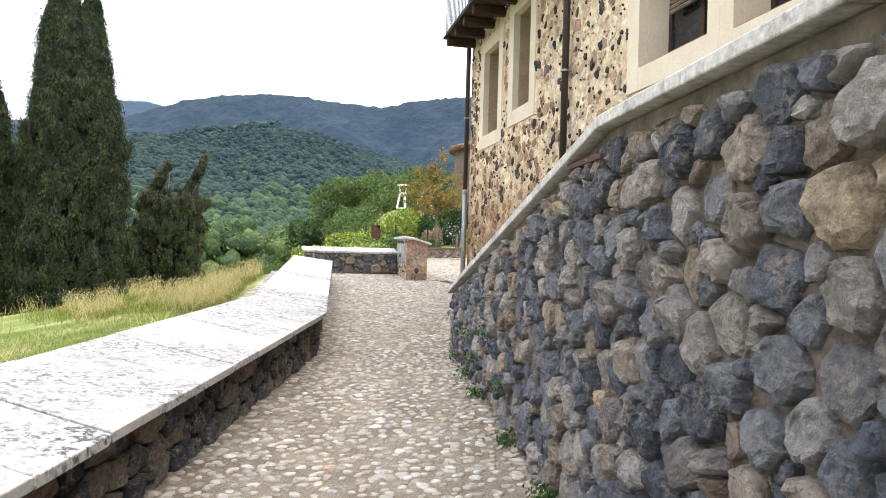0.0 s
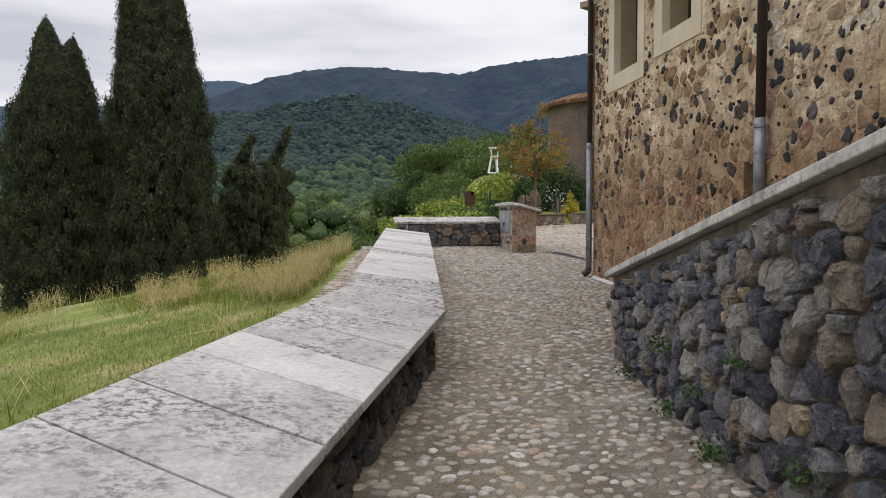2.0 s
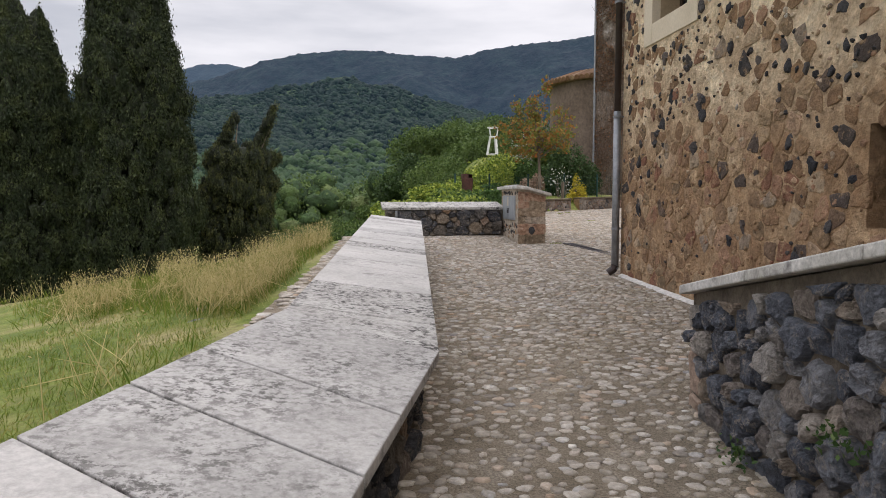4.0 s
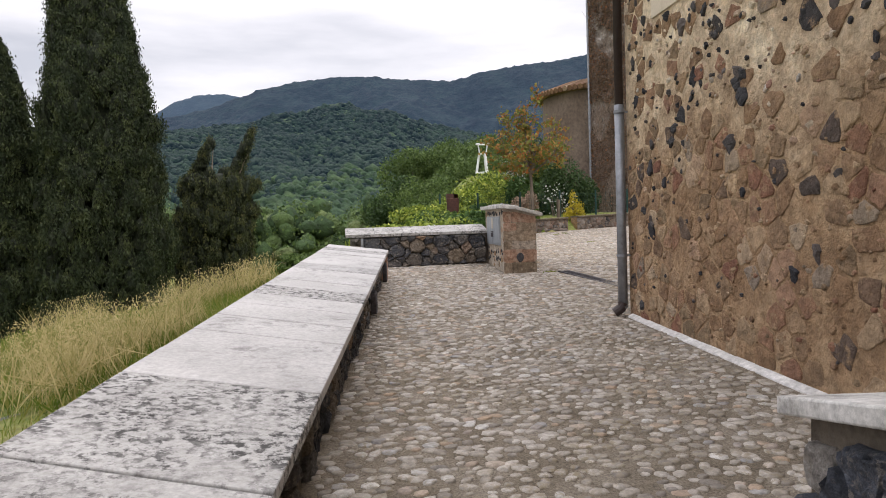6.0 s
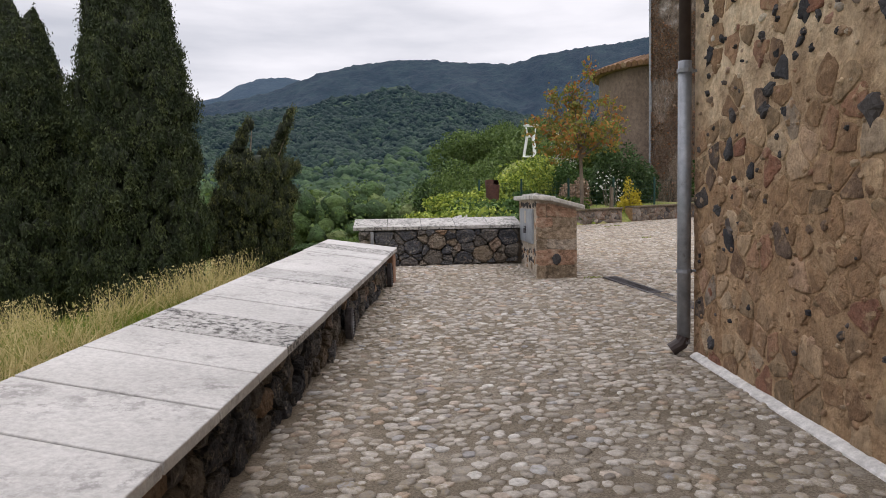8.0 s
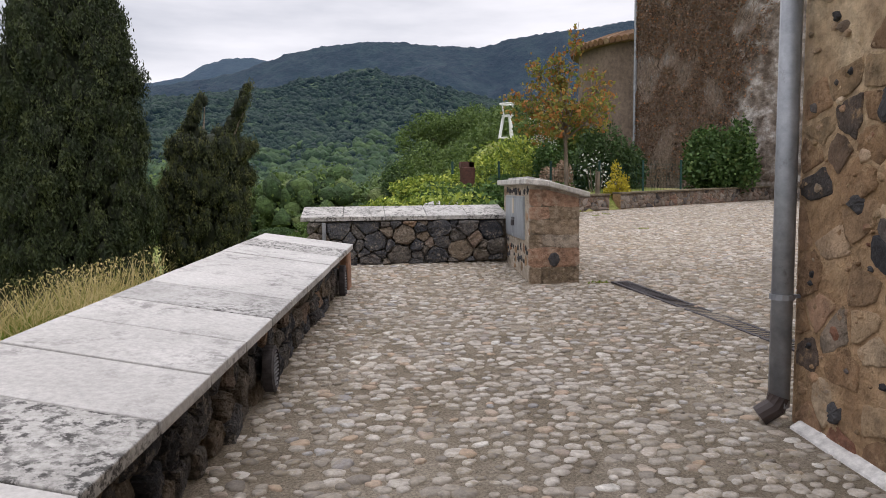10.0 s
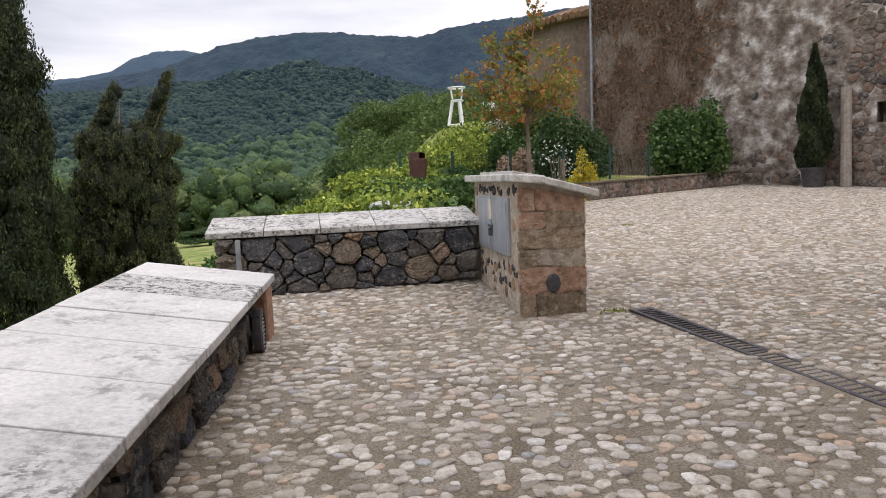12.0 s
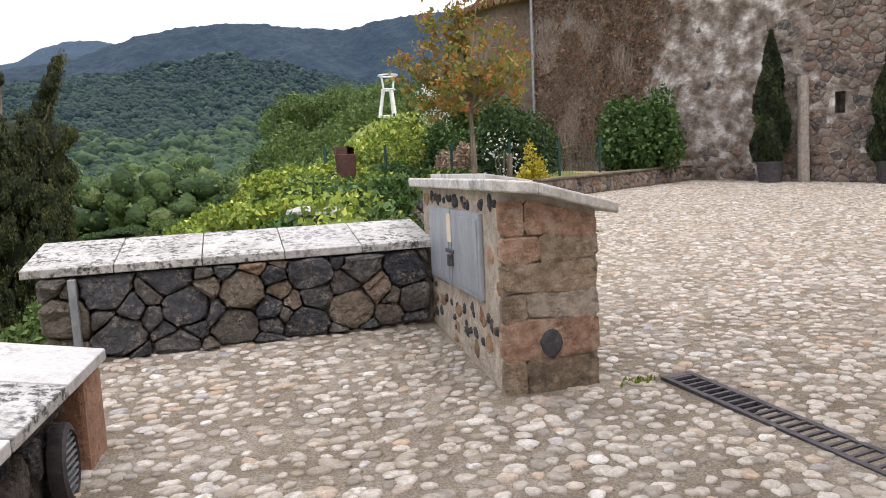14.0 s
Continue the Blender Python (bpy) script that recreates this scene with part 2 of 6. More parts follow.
M_CANOPY = material("distant tree crowns", [(0.0, (0.034, 0.066, 0.024)), (0.5, (0.062, 0.108, 0.034)), (0.85, (0.105, 0.155, 0.05)), (1.0, (0.15, 0.185, 0.07))], vary="island", bump=1.0, bump_scale=1.1, distance=1.6,
                     rough=0.9, detail=9, grain=(0.35, 1.6))
M_GRASS = material("meadow ground", [(0.34, (0.085, 0.125, 0.02)), (0.5, (0.15, 0.185, 0.034)), (0.64, (0.29, 0.255, 0.11))], scale=0.6, bump=0.8, bump_scale=14, distance=0.06)
M_BLADE = material("grass blades", [(0.0, (0.09, 0.15, 0.018)), (0.6, (0.175, 0.225, 0.034)), (0.85, (0.3, 0.275, 0.08)), (1.0, (0.38, 0.32, 0.16))], vary="island", bump=0, translucent=0.4, amount=0.3)
M_STRAW = material("dry grass", [(0.0, (0.19, 0.21, 0.05)), (0.35, (0.42, 0.35, 0.15)), (1.0, (0.62, 0.51, 0.27))], vary="island", bump=0, translucent=0.4, amount=0.3)


def leaf_mat(name, dark, light, extra=None):
    stops = [(0.0, dark), (0.85, light), (1.0, extra or light)]
    return material(name, stops, vary="island", bump=0, translucent=0.3, rough=0.6, amount=0.5, bump_scale=3)


CYP_LOOK = dict(bump=0.6, bump_scale=14, distance=0.05, rough=0.75, translucent=0.12, grain=(0.5, 1.5))
M_CYP = material("cypress foliage", [(0.36, (0.017, 0.027, 0.011)), (0.5, (0.032, 0.045, 0.017)), (0.64, (0.066, 0.08, 0.028))], scale=1.6, **CYP_LOOK)
# Inner twigs, darkened to paint the shade deep inside the crown.
M_CYP_SHADE = material("shade-darkened inner cypress twigs", [(0.36, (0.01, 0.014, 0.007)), (0.64, (0.022, 0.028, 0.012))], scale=2.0, bump=0.6, bump_scale=14, distance=0.05)
M_CYP_B = material("bent cypress foliage", [(0.36, (0.022, 0.03, 0.012)), (0.5, (0.055, 0.066, 0.022)), (0.64, (0.12, 0.12, 0.04))], scale=2.0, **CYP_LOOK)
M_TREE = leaf_mat("broad leaves", (0.045, 0.085, 0.02), (0.12, 0.175, 0.045))
M_TREE_D = leaf_mat("dark broad leaves", (0.024, 0.052, 0.016), (0.065, 0.11, 0.034))
M_LIME = leaf_mat("yellow green leaves", (0.08, 0.14, 0.022), (0.31, 0.38, 0.06), (0.48, 0.5, 0.1))
M_SHRUB = leaf_mat("shrub leaves", (0.028, 0.065, 0.016), (0.085, 0.155, 0.04), (0.15, 0.2, 0.06))
M_AUTUMN = material("orange and green leaves", [(0.0, (0.35, 0.12, 0.042)), (0.3, (0.35, 0.2, 0.052)), (0.5, (0.23, 0.215, 0.05)), (1.0, (0.13, 0.165, 0.04))], vary="island", bump=0, translucent=0.4, amount=0.3)
M_FLOWER = leaf_mat("white blossom", (0.55, 0.57, 0.5), (0.75, 0.75, 0.7))
M_YELLOW = leaf_mat("yellow leaves", (0.35, 0.3, 0.03), (0.6, 0.5, 0.05))
M_DRY = leaf_mat("dry twigs", (0.24, 0.165, 0.115), (0.42, 0.31, 0.22))
M_BARK = material("bark", [(0.3, (0.12, 0.095, 0.07)), (0.7, (0.22, 0.18, 0.14))], scale=8, bump=0.8, bump_scale=20, stretch=(1, 1, 0.3))
# Faint blue emission stands for the haze over the spur.
M_FOREST = material("hazy forest hillside", [(0.32, (0.014, 0.03, 0.014)), (0.5, (0.026, 0.05, 0.02)), (0.68, (0.05, 0.08, 0.03))], scale=0.02, bump=1.0, bump_scale=0.12,
                    distance=6.0, haze_glow=(0.03, 0.1, 0.2, 0.07), detail=9, grain=(0.3, 1.6))
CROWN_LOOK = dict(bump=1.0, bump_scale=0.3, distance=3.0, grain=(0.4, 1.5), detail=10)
# Crowns share the emitted haze; high turns them darker and bluer uphill.
M_CROWN = material("hazy forest crowns", [(0.34, (0.009, 0.021, 0.01)), (0.5, (0.015, 0.031, 0.014)), (0.64, (0.028, 0.05, 0.019))], scale=0.035, haze_glow=(0.03, 0.1, 0.24, 0.085), high=(40, 190, (0.55, 0.72, 0.95)), **CROWN_LOOK)
# Weaker emitted haze for crowns at the foot of the spur.
M_CROWN_L = material("lighter crowns in haze", [(0.34, (0.018, 0.039, 0.015)), (0.5, (0.03, 0.059, 0.021)), (0.64, (0.058, 0.094, 0.032))], scale=0.05, haze_glow=(0.03, 0.1, 0.2, 0.05), **CROWN_LOOK)
# Blue emission paints the haze in front of the high mountain.
M_RIDGE = material("hazy upper forest", [(0.32, (0.002, 0.008, 0.007)), (0.5, (0.004, 0.013, 0.011)), (0.68, (0.01, 0.023, 0.017))], scale=0.012, bump=1.0, bump_scale=0.1,
                   distance=7.0, haze_glow=(0.02, 0.15, 0.48, 0.095), detail=9, grain=(0.35, 1.6))
# Stronger blue emission for the thicker haze on the far ridge.
M_FARHILL = material("hazy far forest", [(0.3, (0.01, 0.02, 0.022)), (0.7, (0.02, 0.034, 0.032))], scale=0.008, bump=1.0, bump_scale=0.06, distance=8.0, haze_glow=(0.07, 0.2, 0.5, 0.16))
M_PLASTER = material("weathered plaster", [(0.36, (0.1, 0.077, 0.06)), (0.46, (0.18, 0.147, 0.12)), (0.54, (0.27, 0.233, 0.203)), (0.66, (0.52, 0.49, 0.46))], scale=2.3, bump=1.0, bump_scale=9, grain=(0.4, 1.55), rough=0.95, detail=10, distance=0.05)
M_TOWER = material("brown tower render", [(0.3, (0.13, 0.095, 0.07)), (0.7, (0.2, 0.15, 0.115))], scale=0.8, bump=0.3, bump_scale=12)
M_TILE = material("clay roof tile", [(0.0, (0.17, 0.09, 0.05)), (0.6, (0.25, 0.15, 0.085)), (1.0, (0.33, 0.24, 0.15))], vary="island", bump=0.3, bump_scale=20)
M_VINE = leaf_mat("dry vine leaves", (0.16, 0.105, 0.075), (0.32, 0.215, 0.145), (0.46, 0.2, 0.085))
M_STEM = material("bare vine stems", [(0.3, (0.2, 0.15, 0.115)), (0.7, (0.34, 0.26, 0.2))], scale=9, bump=0.4, bump_scale=30)


# ---- helpers of the scene ----
def mesh_object(name, verts, faces, mat, parent=None, label="", smooth=False):
    me = bpy.data.meshes.new(name)
    me.from_pydata([tuple(v) for v in verts], [], faces)
    me.materials.append(mat)
    if smooth:
        me.polygons.foreach_set("use_smooth", [True] * len(me.polygons))
    me.update()
    ob = new(name, me)
    if parent:
        ob.parent = parent
    if label:
        tagged(ob, label)
    return ob


def part(name, bm, mat, parent=None, label="", smooth=False):
    me = bpy.data.meshes.new(name)
    bmesh.ops.recalc_face_normals(bm, faces=bm.faces[:])
    bm.to_mesh(me)
    bm.free()
    me.materials.append(mat)
    if smooth:
        me.polygons.foreach_set("use_smooth", [True] * len(me.polygons))
    ob = new(name, me)
    if parent:
        ob.parent = parent
    if label:
        tagged(ob, label)
    return ob


def empty(name, m, label, category, group="", kind=""):
    ob = new(name)
    ob.matrix_world = m
    return tagged(ob, label, category, group, kind)


def box(bm, x0, x1, y0, y1, z0, z1, m=None, bevel=0.0):
    r = bmesh.ops.create_cube(bm, size=1.0)
    vs = r["verts"]
    for v in vs:
        v.co = Vector(((x0 + x1) / 2 + v.co.x * (x1 - x0), (y0 + y1) / 2 + v.co.y * (y1 - y0), (z0 + z1) / 2 + v.co.z * (z1 - z0)))
    if bevel:
        es = list({e for v in vs for e in v.link_edges})
        g = bmesh.ops.bevel(bm, geom=es, offset=bevel, segments=2, affect="EDGES", profile=0.6)
        vs = list({v for f in g["faces"] for v in f.verts} | {v for v in vs if v.is_valid})
    if m is not None:
        bmesh.ops.transform(bm, matrix=m, verts=vs)
    return bm


def tube(bm, pts, radii, sides=8, cap=True):
    """A tapered tube along pts."""
    rings = []
    for i, p in enumerate(pts):
        p = Vector(p)
        d = (Vector(pts[min(i + 1, len(pts) - 1)]) - Vector(pts[max(i - 1, 0)])).normalized()
        q = d.to_track_quat("Z", "Y")
        r = radii[i] if hasattr(radii, "__len__") else radii
        rings.append([bm.verts.new(p + q @ Vector((r * math.cos(a), r * math.sin(a), 0))) for a in (2 * math.pi * j / sides for j in range(sides))])
    for a, b in zip(rings, rings[1:]):
        for j in range(sides):
            bm.faces.new((a[j], a[(j + 1) % sides], b[(j + 1) % sides], b[j]))
    if cap:
        bm.faces.new(rings[0][::-1])
        bm.faces.new(rings[-1])
    return bm


def frame_at(x, y, z, ax, ay):
    """A wall's frame: x along the wall, z up, -y out of the wall."""
    d = Vector((ax, ay, 0)).normalized()
    up = Vector((0, 0, 1))
    n = up.cross(d)
    return Matrix(((d.x, n.x, 0, x), (d.y, n.y, 0, y), (d.z, n.z, 1, z), (0, 0, 0, 1)))


def clip_cells(pts, poly, radii=None):
    """The Voronoi cells of pts within the convex outline poly."""
    P = np.array(pts, float)
    out = []
    for i in range(len(P)):
        d = P - P[i]
        d2 = (d ** 2).sum(1)
        near = np.argsort(d2)[1:22]
        cell = [tuple(q) for q in poly]
        for j in near:
            f = 0.5 if radii is None else min(0.8, max(0.2, 0.5 + (radii[i] ** 2 - radii[j] ** 2) / (2 * d2[j])))
            mx, my = P[i] + d[j] * f
            nx, ny = d[j]
            res = []
            for a, b in zip(cell, cell[1:] + cell[:1]):
                sa, sb = (a[0] - mx) * nx + (a[1] - my) * ny, (b[0] - mx) * nx + (b[1] - my) * ny
                if sa <= 0:
                    res.append(a)
                if (sa < 0) != (sb < 0) and sa != sb:
                    f = sa / (sa - sb)
                    res.append((a[0] + (b[0] - a[0]) * f, a[1] + (b[1] - a[1]) * f))
            cell = res
            if len(cell) < 3:
                break
        if len(cell) >= 3:
            out.append(cell)
    return out


def scatter(rng, x0, x1, y0, y1, sx, sy, jitter=0.42):
    """A jittered brick-like spread of points."""
    pts = []
    rows = max(1, round((y1 - y0) / sy))
    for r in range(rows):
        x = x0 + rng.random() * sx
        while x < x1:
            pts.append((x, y0 + (r + 0.5 + (rng.random() - 0.5) * 2 * jitter) * (y1 - y0) / rows))
            x += sx * (0.6 + 0.8 * rng.random())
    return pts


def packed(rng, x0, x1, y0, y1, r_min, r_max, tries, squash=1.25):
    """Points of mixed radii that keep clear of one another, for rubble of mixed sizes."""
    pts, rad = [], []
    sizes = np.sort(r_min + (r_max - r_min) * rng.random(tries) ** 2.2)[::-1]
    P = np.empty((tries, 2))
    R = np.empty(tries)
    n = 0
    for r in sizes:
        x, y = rng.uniform(x0, x1), rng.uniform(y0, y1)
        if n:
            dx, dy = (P[:n, 0] - x) / squash, P[:n, 1] - y
            if ((dx * dx + dy * dy) < (0.82 * (R[:n] + r)) ** 2).any():
                continue
        P[n], R[n] = (x, y), r
        n += 1
    return [tuple(q) for q in P[:n]], list(R[:n])


def stone_geometry(cell, rng, gap, proud, rough=0.2, depth=0.03, rugged=False, flat=False):
    """Verts and faces of one rough stone in its cell: local x, -y outwards, z."""
    c = np.array(cell)
    mid = c.mean(0)
    q = []
    for a, b in zip(c, np.roll(c, -1, 0)):
        if np.hypot(*(b - a)) < 0.012:
            continue
        q += [a * 0.86 + b * 0.14, a * 0.5 + b * 0.5, a * 0.14 + b * 0.86] if rugged and np.hypot(*(b - a)) > 0.06 else [a * 0.86 + b * 0.14, a * 0.14 + b * 0.86]
    if len(q) < 5:
        return None
    q = np.array(q)
    size = np.hypot(*(q - mid).T).mean()
    k = max(0.3, 1 - gap / size)
    q = mid + (q - mid) * k * (1 + (rng.random(len(q)) - 0.5)[:, None] * rough * 0.5)
    m = len(q)
    pr = proud * (0.6 + 0.8 * rng.random())
    tilt = (rng.random(2) - 0.5) * rough * (1.2 if rugged else 0.3 if flat else 2.0)
    verts = []
    rings = ((1.0, -depth, 0), (0.97, pr * 0.5, 0.3), (0.88, pr * 0.88, 0.5), (0.62, pr, 0.7)) if rugged else ((1.0, -depth, 0), (0.985, pr * 0.7, 0.4), (0.88, pr, 0.5)) if flat else ((1.0, -depth, 0), (0.97, pr * 0.5, 0.3), (0.72, pr, 0.5))
    seed = rng.random() * 90
    for s, dd, jit in rings:
        for p in q:
            o = (p - mid) * s
            if rugged and dd > 0:
                o = o * (1 + 0.1 * (rng.random() - 0.5))
            h = dd + (rng.random() - 0.5) * pr * jit * (0.35 if rugged else 1.0) + (o @ tilt) * (dd > 0)
            if rugged and dd > 0:
                h += pr * (0.34 * noise.noise((o[0] * 12 + seed, o[1] * 12, seed)) + 0.16 * noise.noise((o[0] * 34 + seed, o[1] * 34, seed)))
            verts.append((mid[0] + o[0], -h, mid[1] + o[1]))
    top = len(rings) - 1
    verts.append((mid[0], -pr * (1.0 + (0.3 * noise.noise((seed, 0, seed)) if rugged else 0.05 + 0.1 * rng.random())), mid[1]))
    faces = []
    for r in range(top):
        for j in range(m):
            a, b = r * m + j, r * m + (j + 1) % m
            faces.append((a, b, b + m, a + m))
    if rugged:
        verts.pop()
        faces.append(tuple(top * m + j for j in range(m)))
    else:
        for j in range(m):
            faces.append((top * m + j, top * m + (j + 1) % m, (top + 1) * m))
    return verts, faces


def stones(parent, cells, rng, gap, proud, mat, mat_joined, keep=None, name="stone", rough=0.2, limit=300, smooth=True, rugged=False, flat=False):
    """Each kept cell becomes a part of parent; the others join into one."""
    jv, jf, made = [], [], 0
    for cell in cells:
        g = stone_geometry(cell, rng, gap, proud, rough, rugged=rugged, flat=flat)
        if not g:
            continue
        mid = np.array(cell).mean(0)
        if made < limit and (keep is None or keep(mid)):
            mesh_object(name, *g, mat, parent, smooth=smooth)
            made += 1
        else:
            o = len(jv)
            jv += g[0]
            jf += [tuple(i + o for i in f) for f in g[1]]
    if jv:
        ob = mesh_object("rubble", jv, jf, mat_joined, parent, smooth=smooth)
        ob["kind"] = "stuff"


def leaves(name, centres, size, mat, rng, parent=None, up=0.0, long=1.6):
    """Many small folded leaves at centres."""
    c = np.asarray(centres, float)
    n = len(c)
    a = rng.normal(size=(n, 3))
    a[:, 2] += up
    a /= np.linalg.norm(a, axis=1)[:, None]
    b = np.cross(a, rng.normal(size=(n, 3)))
    b /= np.linalg.norm(b, axis=1)[:, None]
    s = size * (0.6 + 0.8 * rng.random(n))[:, None]
    nrm = np.cross(a, b) * s * 0.25
    v = np.empty((n, 4, 3))
    v[:, 0], v[:, 1], v[:, 2], v[:, 3] = c - a * s * long / 2, c + b * s / 2 + nrm, c + a * s * long / 2, c - b * s / 2 + nrm
    me = bpy.data.meshes.new(name)
    me.vertices.add(4 * n)
    me.vertices.foreach_set("co", v.ravel())
    me.loops.add(4 * n)
    me.loops.foreach_set("vertex_index", np.arange(4 * n, dtype=np.int32))
    me.polygons.add(n)
    me.polygons.foreach_set("loop_start", np.arange(0, 4 * n, 4, dtype=np.int32))
    me.materials.append(mat)
    me.update(calc_edges=True)
    ob = new(name, me)
    if parent:
        ob.parent = parent
    return ob


def lumps(blobs, rng, fine=1):
    """Uneven low lumps of foliage, one for each blob (x, y, z, rx, ry, rz)."""
    bm = bmesh.new()
    bmesh.ops.create_icosphere(bm, subdivisions=fine, radius=1)
    unit, tri = np.array([v.co for v in bm.verts]), np.array([[v.index for v in f.verts] for f in bm.faces])
    bm.free()
    B = np.array(blobs)
    v = unit[None] * (0.72 + 0.56 * rng.random((len(B), len(unit), 1))) * B[:, None, 3:] + B[:, None, :3]
    f = tri[None] + (np.arange(len(B)) * len(unit))[:, None, None]
    return v.reshape(-1, 3).tolist(), f.reshape(-1, 3).tolist()


def in_blobs(blobs, n, rng, shell=0.55):
    """n points in the outer shells of ellipsoids (x, y, z, rx, ry, rz)."""
    B = np.array(blobs, float)
    w = B[:, 3] * B[:, 4] + B[:, 4] * B[:, 5]
    pick = rng.choice(len(B), n, p=w / w.sum())
    d = rng.normal(size=(n, 3))
    d /= np.linalg.norm(d, axis=1)[:, None]
    r = (shell + (1 - shell) * rng.random(n) ** 0.6) * (0.9 + 0.25 * rng.random(n))
    return B[pick, :3] + d * B[pick, 3:] * r[:, None]


def path_z(y):
    return float(np.interp(y, [-6, 0, 5, 8, 11, 15, 17, 19, 21, 31, 40], [-0.15, -0.06, 0, 0.04, 0.15, 0.25, 0.36, 0.43, 0.54, 1.0, 1.4]))


# ---- ground and distance ----
def bench_right(y):
    return 0.942 + (y - 8.56) * (0.1217 if y > 8.56 else 0.308)


def edge_x(y):
    """The paving's left border."""
    if y < 19.6:
        return bench_right(y) - 0.95
    if y < 21.4:
        return 1.6
    return float(np.interp(y, [21.4, 21.5, 28.3, 29, 33, 45], [1.6, 4.4, 6.9, 8.6, 16.0, 30]))


def ground_z(x, y):
    a = edge_x(y) - x
    r = math.hypot(x, y)
    base = path_z(min(max(y, -6), 40)) - 0.06
    if a <= 0:
        z = base
    else:
        drop = float(np.interp(a, [0, 0.4, 3, 8, 14, 25, 60, 150, 400], [0.0, 0.02, 0.5, 1.45, 2.9, 5.0, 7.4, 8.6, 9.4]))
        if y < 19:
            z = base + 0.28 * min(1, a / 0.5) - drop
        else:
            z = base - drop - 0.9 * min(1.0, a / 1.4)
        if y > 21.6:
            off = math.hypot(max(0.0, 4.1 - x, x - (edge_x(y) - 0.9)), max(0.0, 24.0 - y, y - 33.5))
            z = max(z, path_z(y) + 0.42 - 0.75 * off)
            z = max(z, 3.35 - 0.95 * max(0.0, math.hypot(x - 8.6, y - 37.4) - 1.2))
    if y > 45:
        z = min(z, float(np.interp(y, [45, 70, 120, 260], [1.0, -3.6, -6.6, -8.6])))
    if y < -10:
        z = min(z, -0.2 - (-10 - y) * 0.02)
    n = noise.noise((x * 0.25, y * 0.25, 0)) * min(0.12, max(0.0, a) * 0.03)
    if r > 60:
        n += noise.noise((x * 0.01, y * 0.01, 3.0)) * min(3, (r - 60) * 0.03)
    return z + n


def build_ground():
    pos = [0.0]
    step = 0.45
    while pos[-1] < 4500:
        pos.append(pos[-1] + step)
        if pos[-1] > 16:
            step *= 1.16
    axis = [-p for p in pos[:0:-1]] + pos
    xs, ys = [a for a in axis], [a + 14 for a in axis]
    verts = [(x, y, ground_z(x, y)) for y in ys for x in xs]
    w = len(xs)
    faces = [(j * w + i, j * w + i + 1, (j + 1) * w + i + 1, (j + 1) * w + i) for j in range(len(ys) - 1) for i in range(w - 1)]
    tagged(mesh_object("ground", verts, faces, M_GRASS, smooth=True), "grassy hillside falling away into a wooded valley", "ground", kind="structure")


build_ground()


def slope_z(az, r, profile, r_near, r_ridge, rough, seed):
    """The height of a mountain slope, r metres away in the direction az."""
    azs, els = profile
    top = 1.6 + r_ridge * math.tan(radians(float(np.interp(az, azs, els))))
    f = (r - r_near) / (r_ridge - r_near)
    x, y = r * math.sin(radians(az)), r * math.cos(radians(az))
    g = min(max(f, 0.0), 1.0)
    shape = g ** 1.2 if f <= 1 else 1 - (f - 1) * 1.5
    spur = noise.fractal((x * 0.004 + seed, y * 0.0022, seed), 0.9, 2.1, 5) * rough * math.sin(math.pi * min(g, 0.97))
    return -10 + (top + 10) * shape + spur


def ridge(name, profile, r_near, r_ridge, az0, az1, mat, label, rough, seed, na=540, nr=190):
    """A forested mountain: profile gives its skyline's height in degrees by azimuth."""
    verts, faces = [], []
    prof = tuple(zip(*profile))
    for i in range(na + 1):
        az = az0 + (az1 - az0) * i / na
        for j in range(nr + 1):
            f = j / nr * 1.15
            r = r_near + (r_ridge - r_near) * f
            x, y = r * math.sin(radians(az)), r * math.cos(radians(az))
            wood = noise.noise((x * 0.04, y * 0.04, seed)) * 4.0 + noise.noise((x * 0.085, y * 0.085, seed + 9)) * 4.5
            verts.append((x, y, slope_z(az, r, prof, r_near, r_ridge, rough, seed) + wood * min(1, 0.35 + f)))
    for i in range(na):
        for j in range(nr):
            a = i * (nr + 1) + j
            faces.append((a, a + nr + 1, a + nr + 2, a + 1))
    tagged(mesh_object(name, verts, faces, mat, smooth=True), label, "mountain", kind="structure")


SPUR = [(-60, 3.5), (-30, 5.0), (-22, 6.0), (-17, 6.9), (-12, 7.3), (-8, 7.9), (-6, 8.0), (-4, 8.9), (-2, 8.8), (0, 9.5), (2, 9.7), (3.5, 9.0), (5, 9.1), (7, 8.3), (11, 7.2), (15, 6.0), (22, 5.0), (40, 5), (70, 5)]
SKYLINE = [(-60, 3), (-28, 5.0), (-20, 7.0), (-17, 7.6), (-13, 8.3), (-11, 8.7), (-8, 9.6), (-5, 10.7), (-1.8, 11.4), (1.5, 11.8), (5, 11.6), (8.9, 11.4), (10.5, 11.3), (13.5, 11.9),
           (17, 12.2), (22, 12.8), (40, 12.5), (70, 10)]
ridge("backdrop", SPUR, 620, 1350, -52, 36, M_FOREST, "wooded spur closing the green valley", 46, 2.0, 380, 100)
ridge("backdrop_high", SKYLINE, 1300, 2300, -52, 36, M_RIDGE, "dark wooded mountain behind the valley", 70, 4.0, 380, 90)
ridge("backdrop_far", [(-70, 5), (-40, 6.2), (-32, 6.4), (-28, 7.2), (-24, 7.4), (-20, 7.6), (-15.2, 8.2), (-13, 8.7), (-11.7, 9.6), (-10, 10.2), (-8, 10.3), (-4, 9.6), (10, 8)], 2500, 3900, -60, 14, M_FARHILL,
      "distant wooded ridge tinted blue for haze", 60, 7.0, 260, 70)


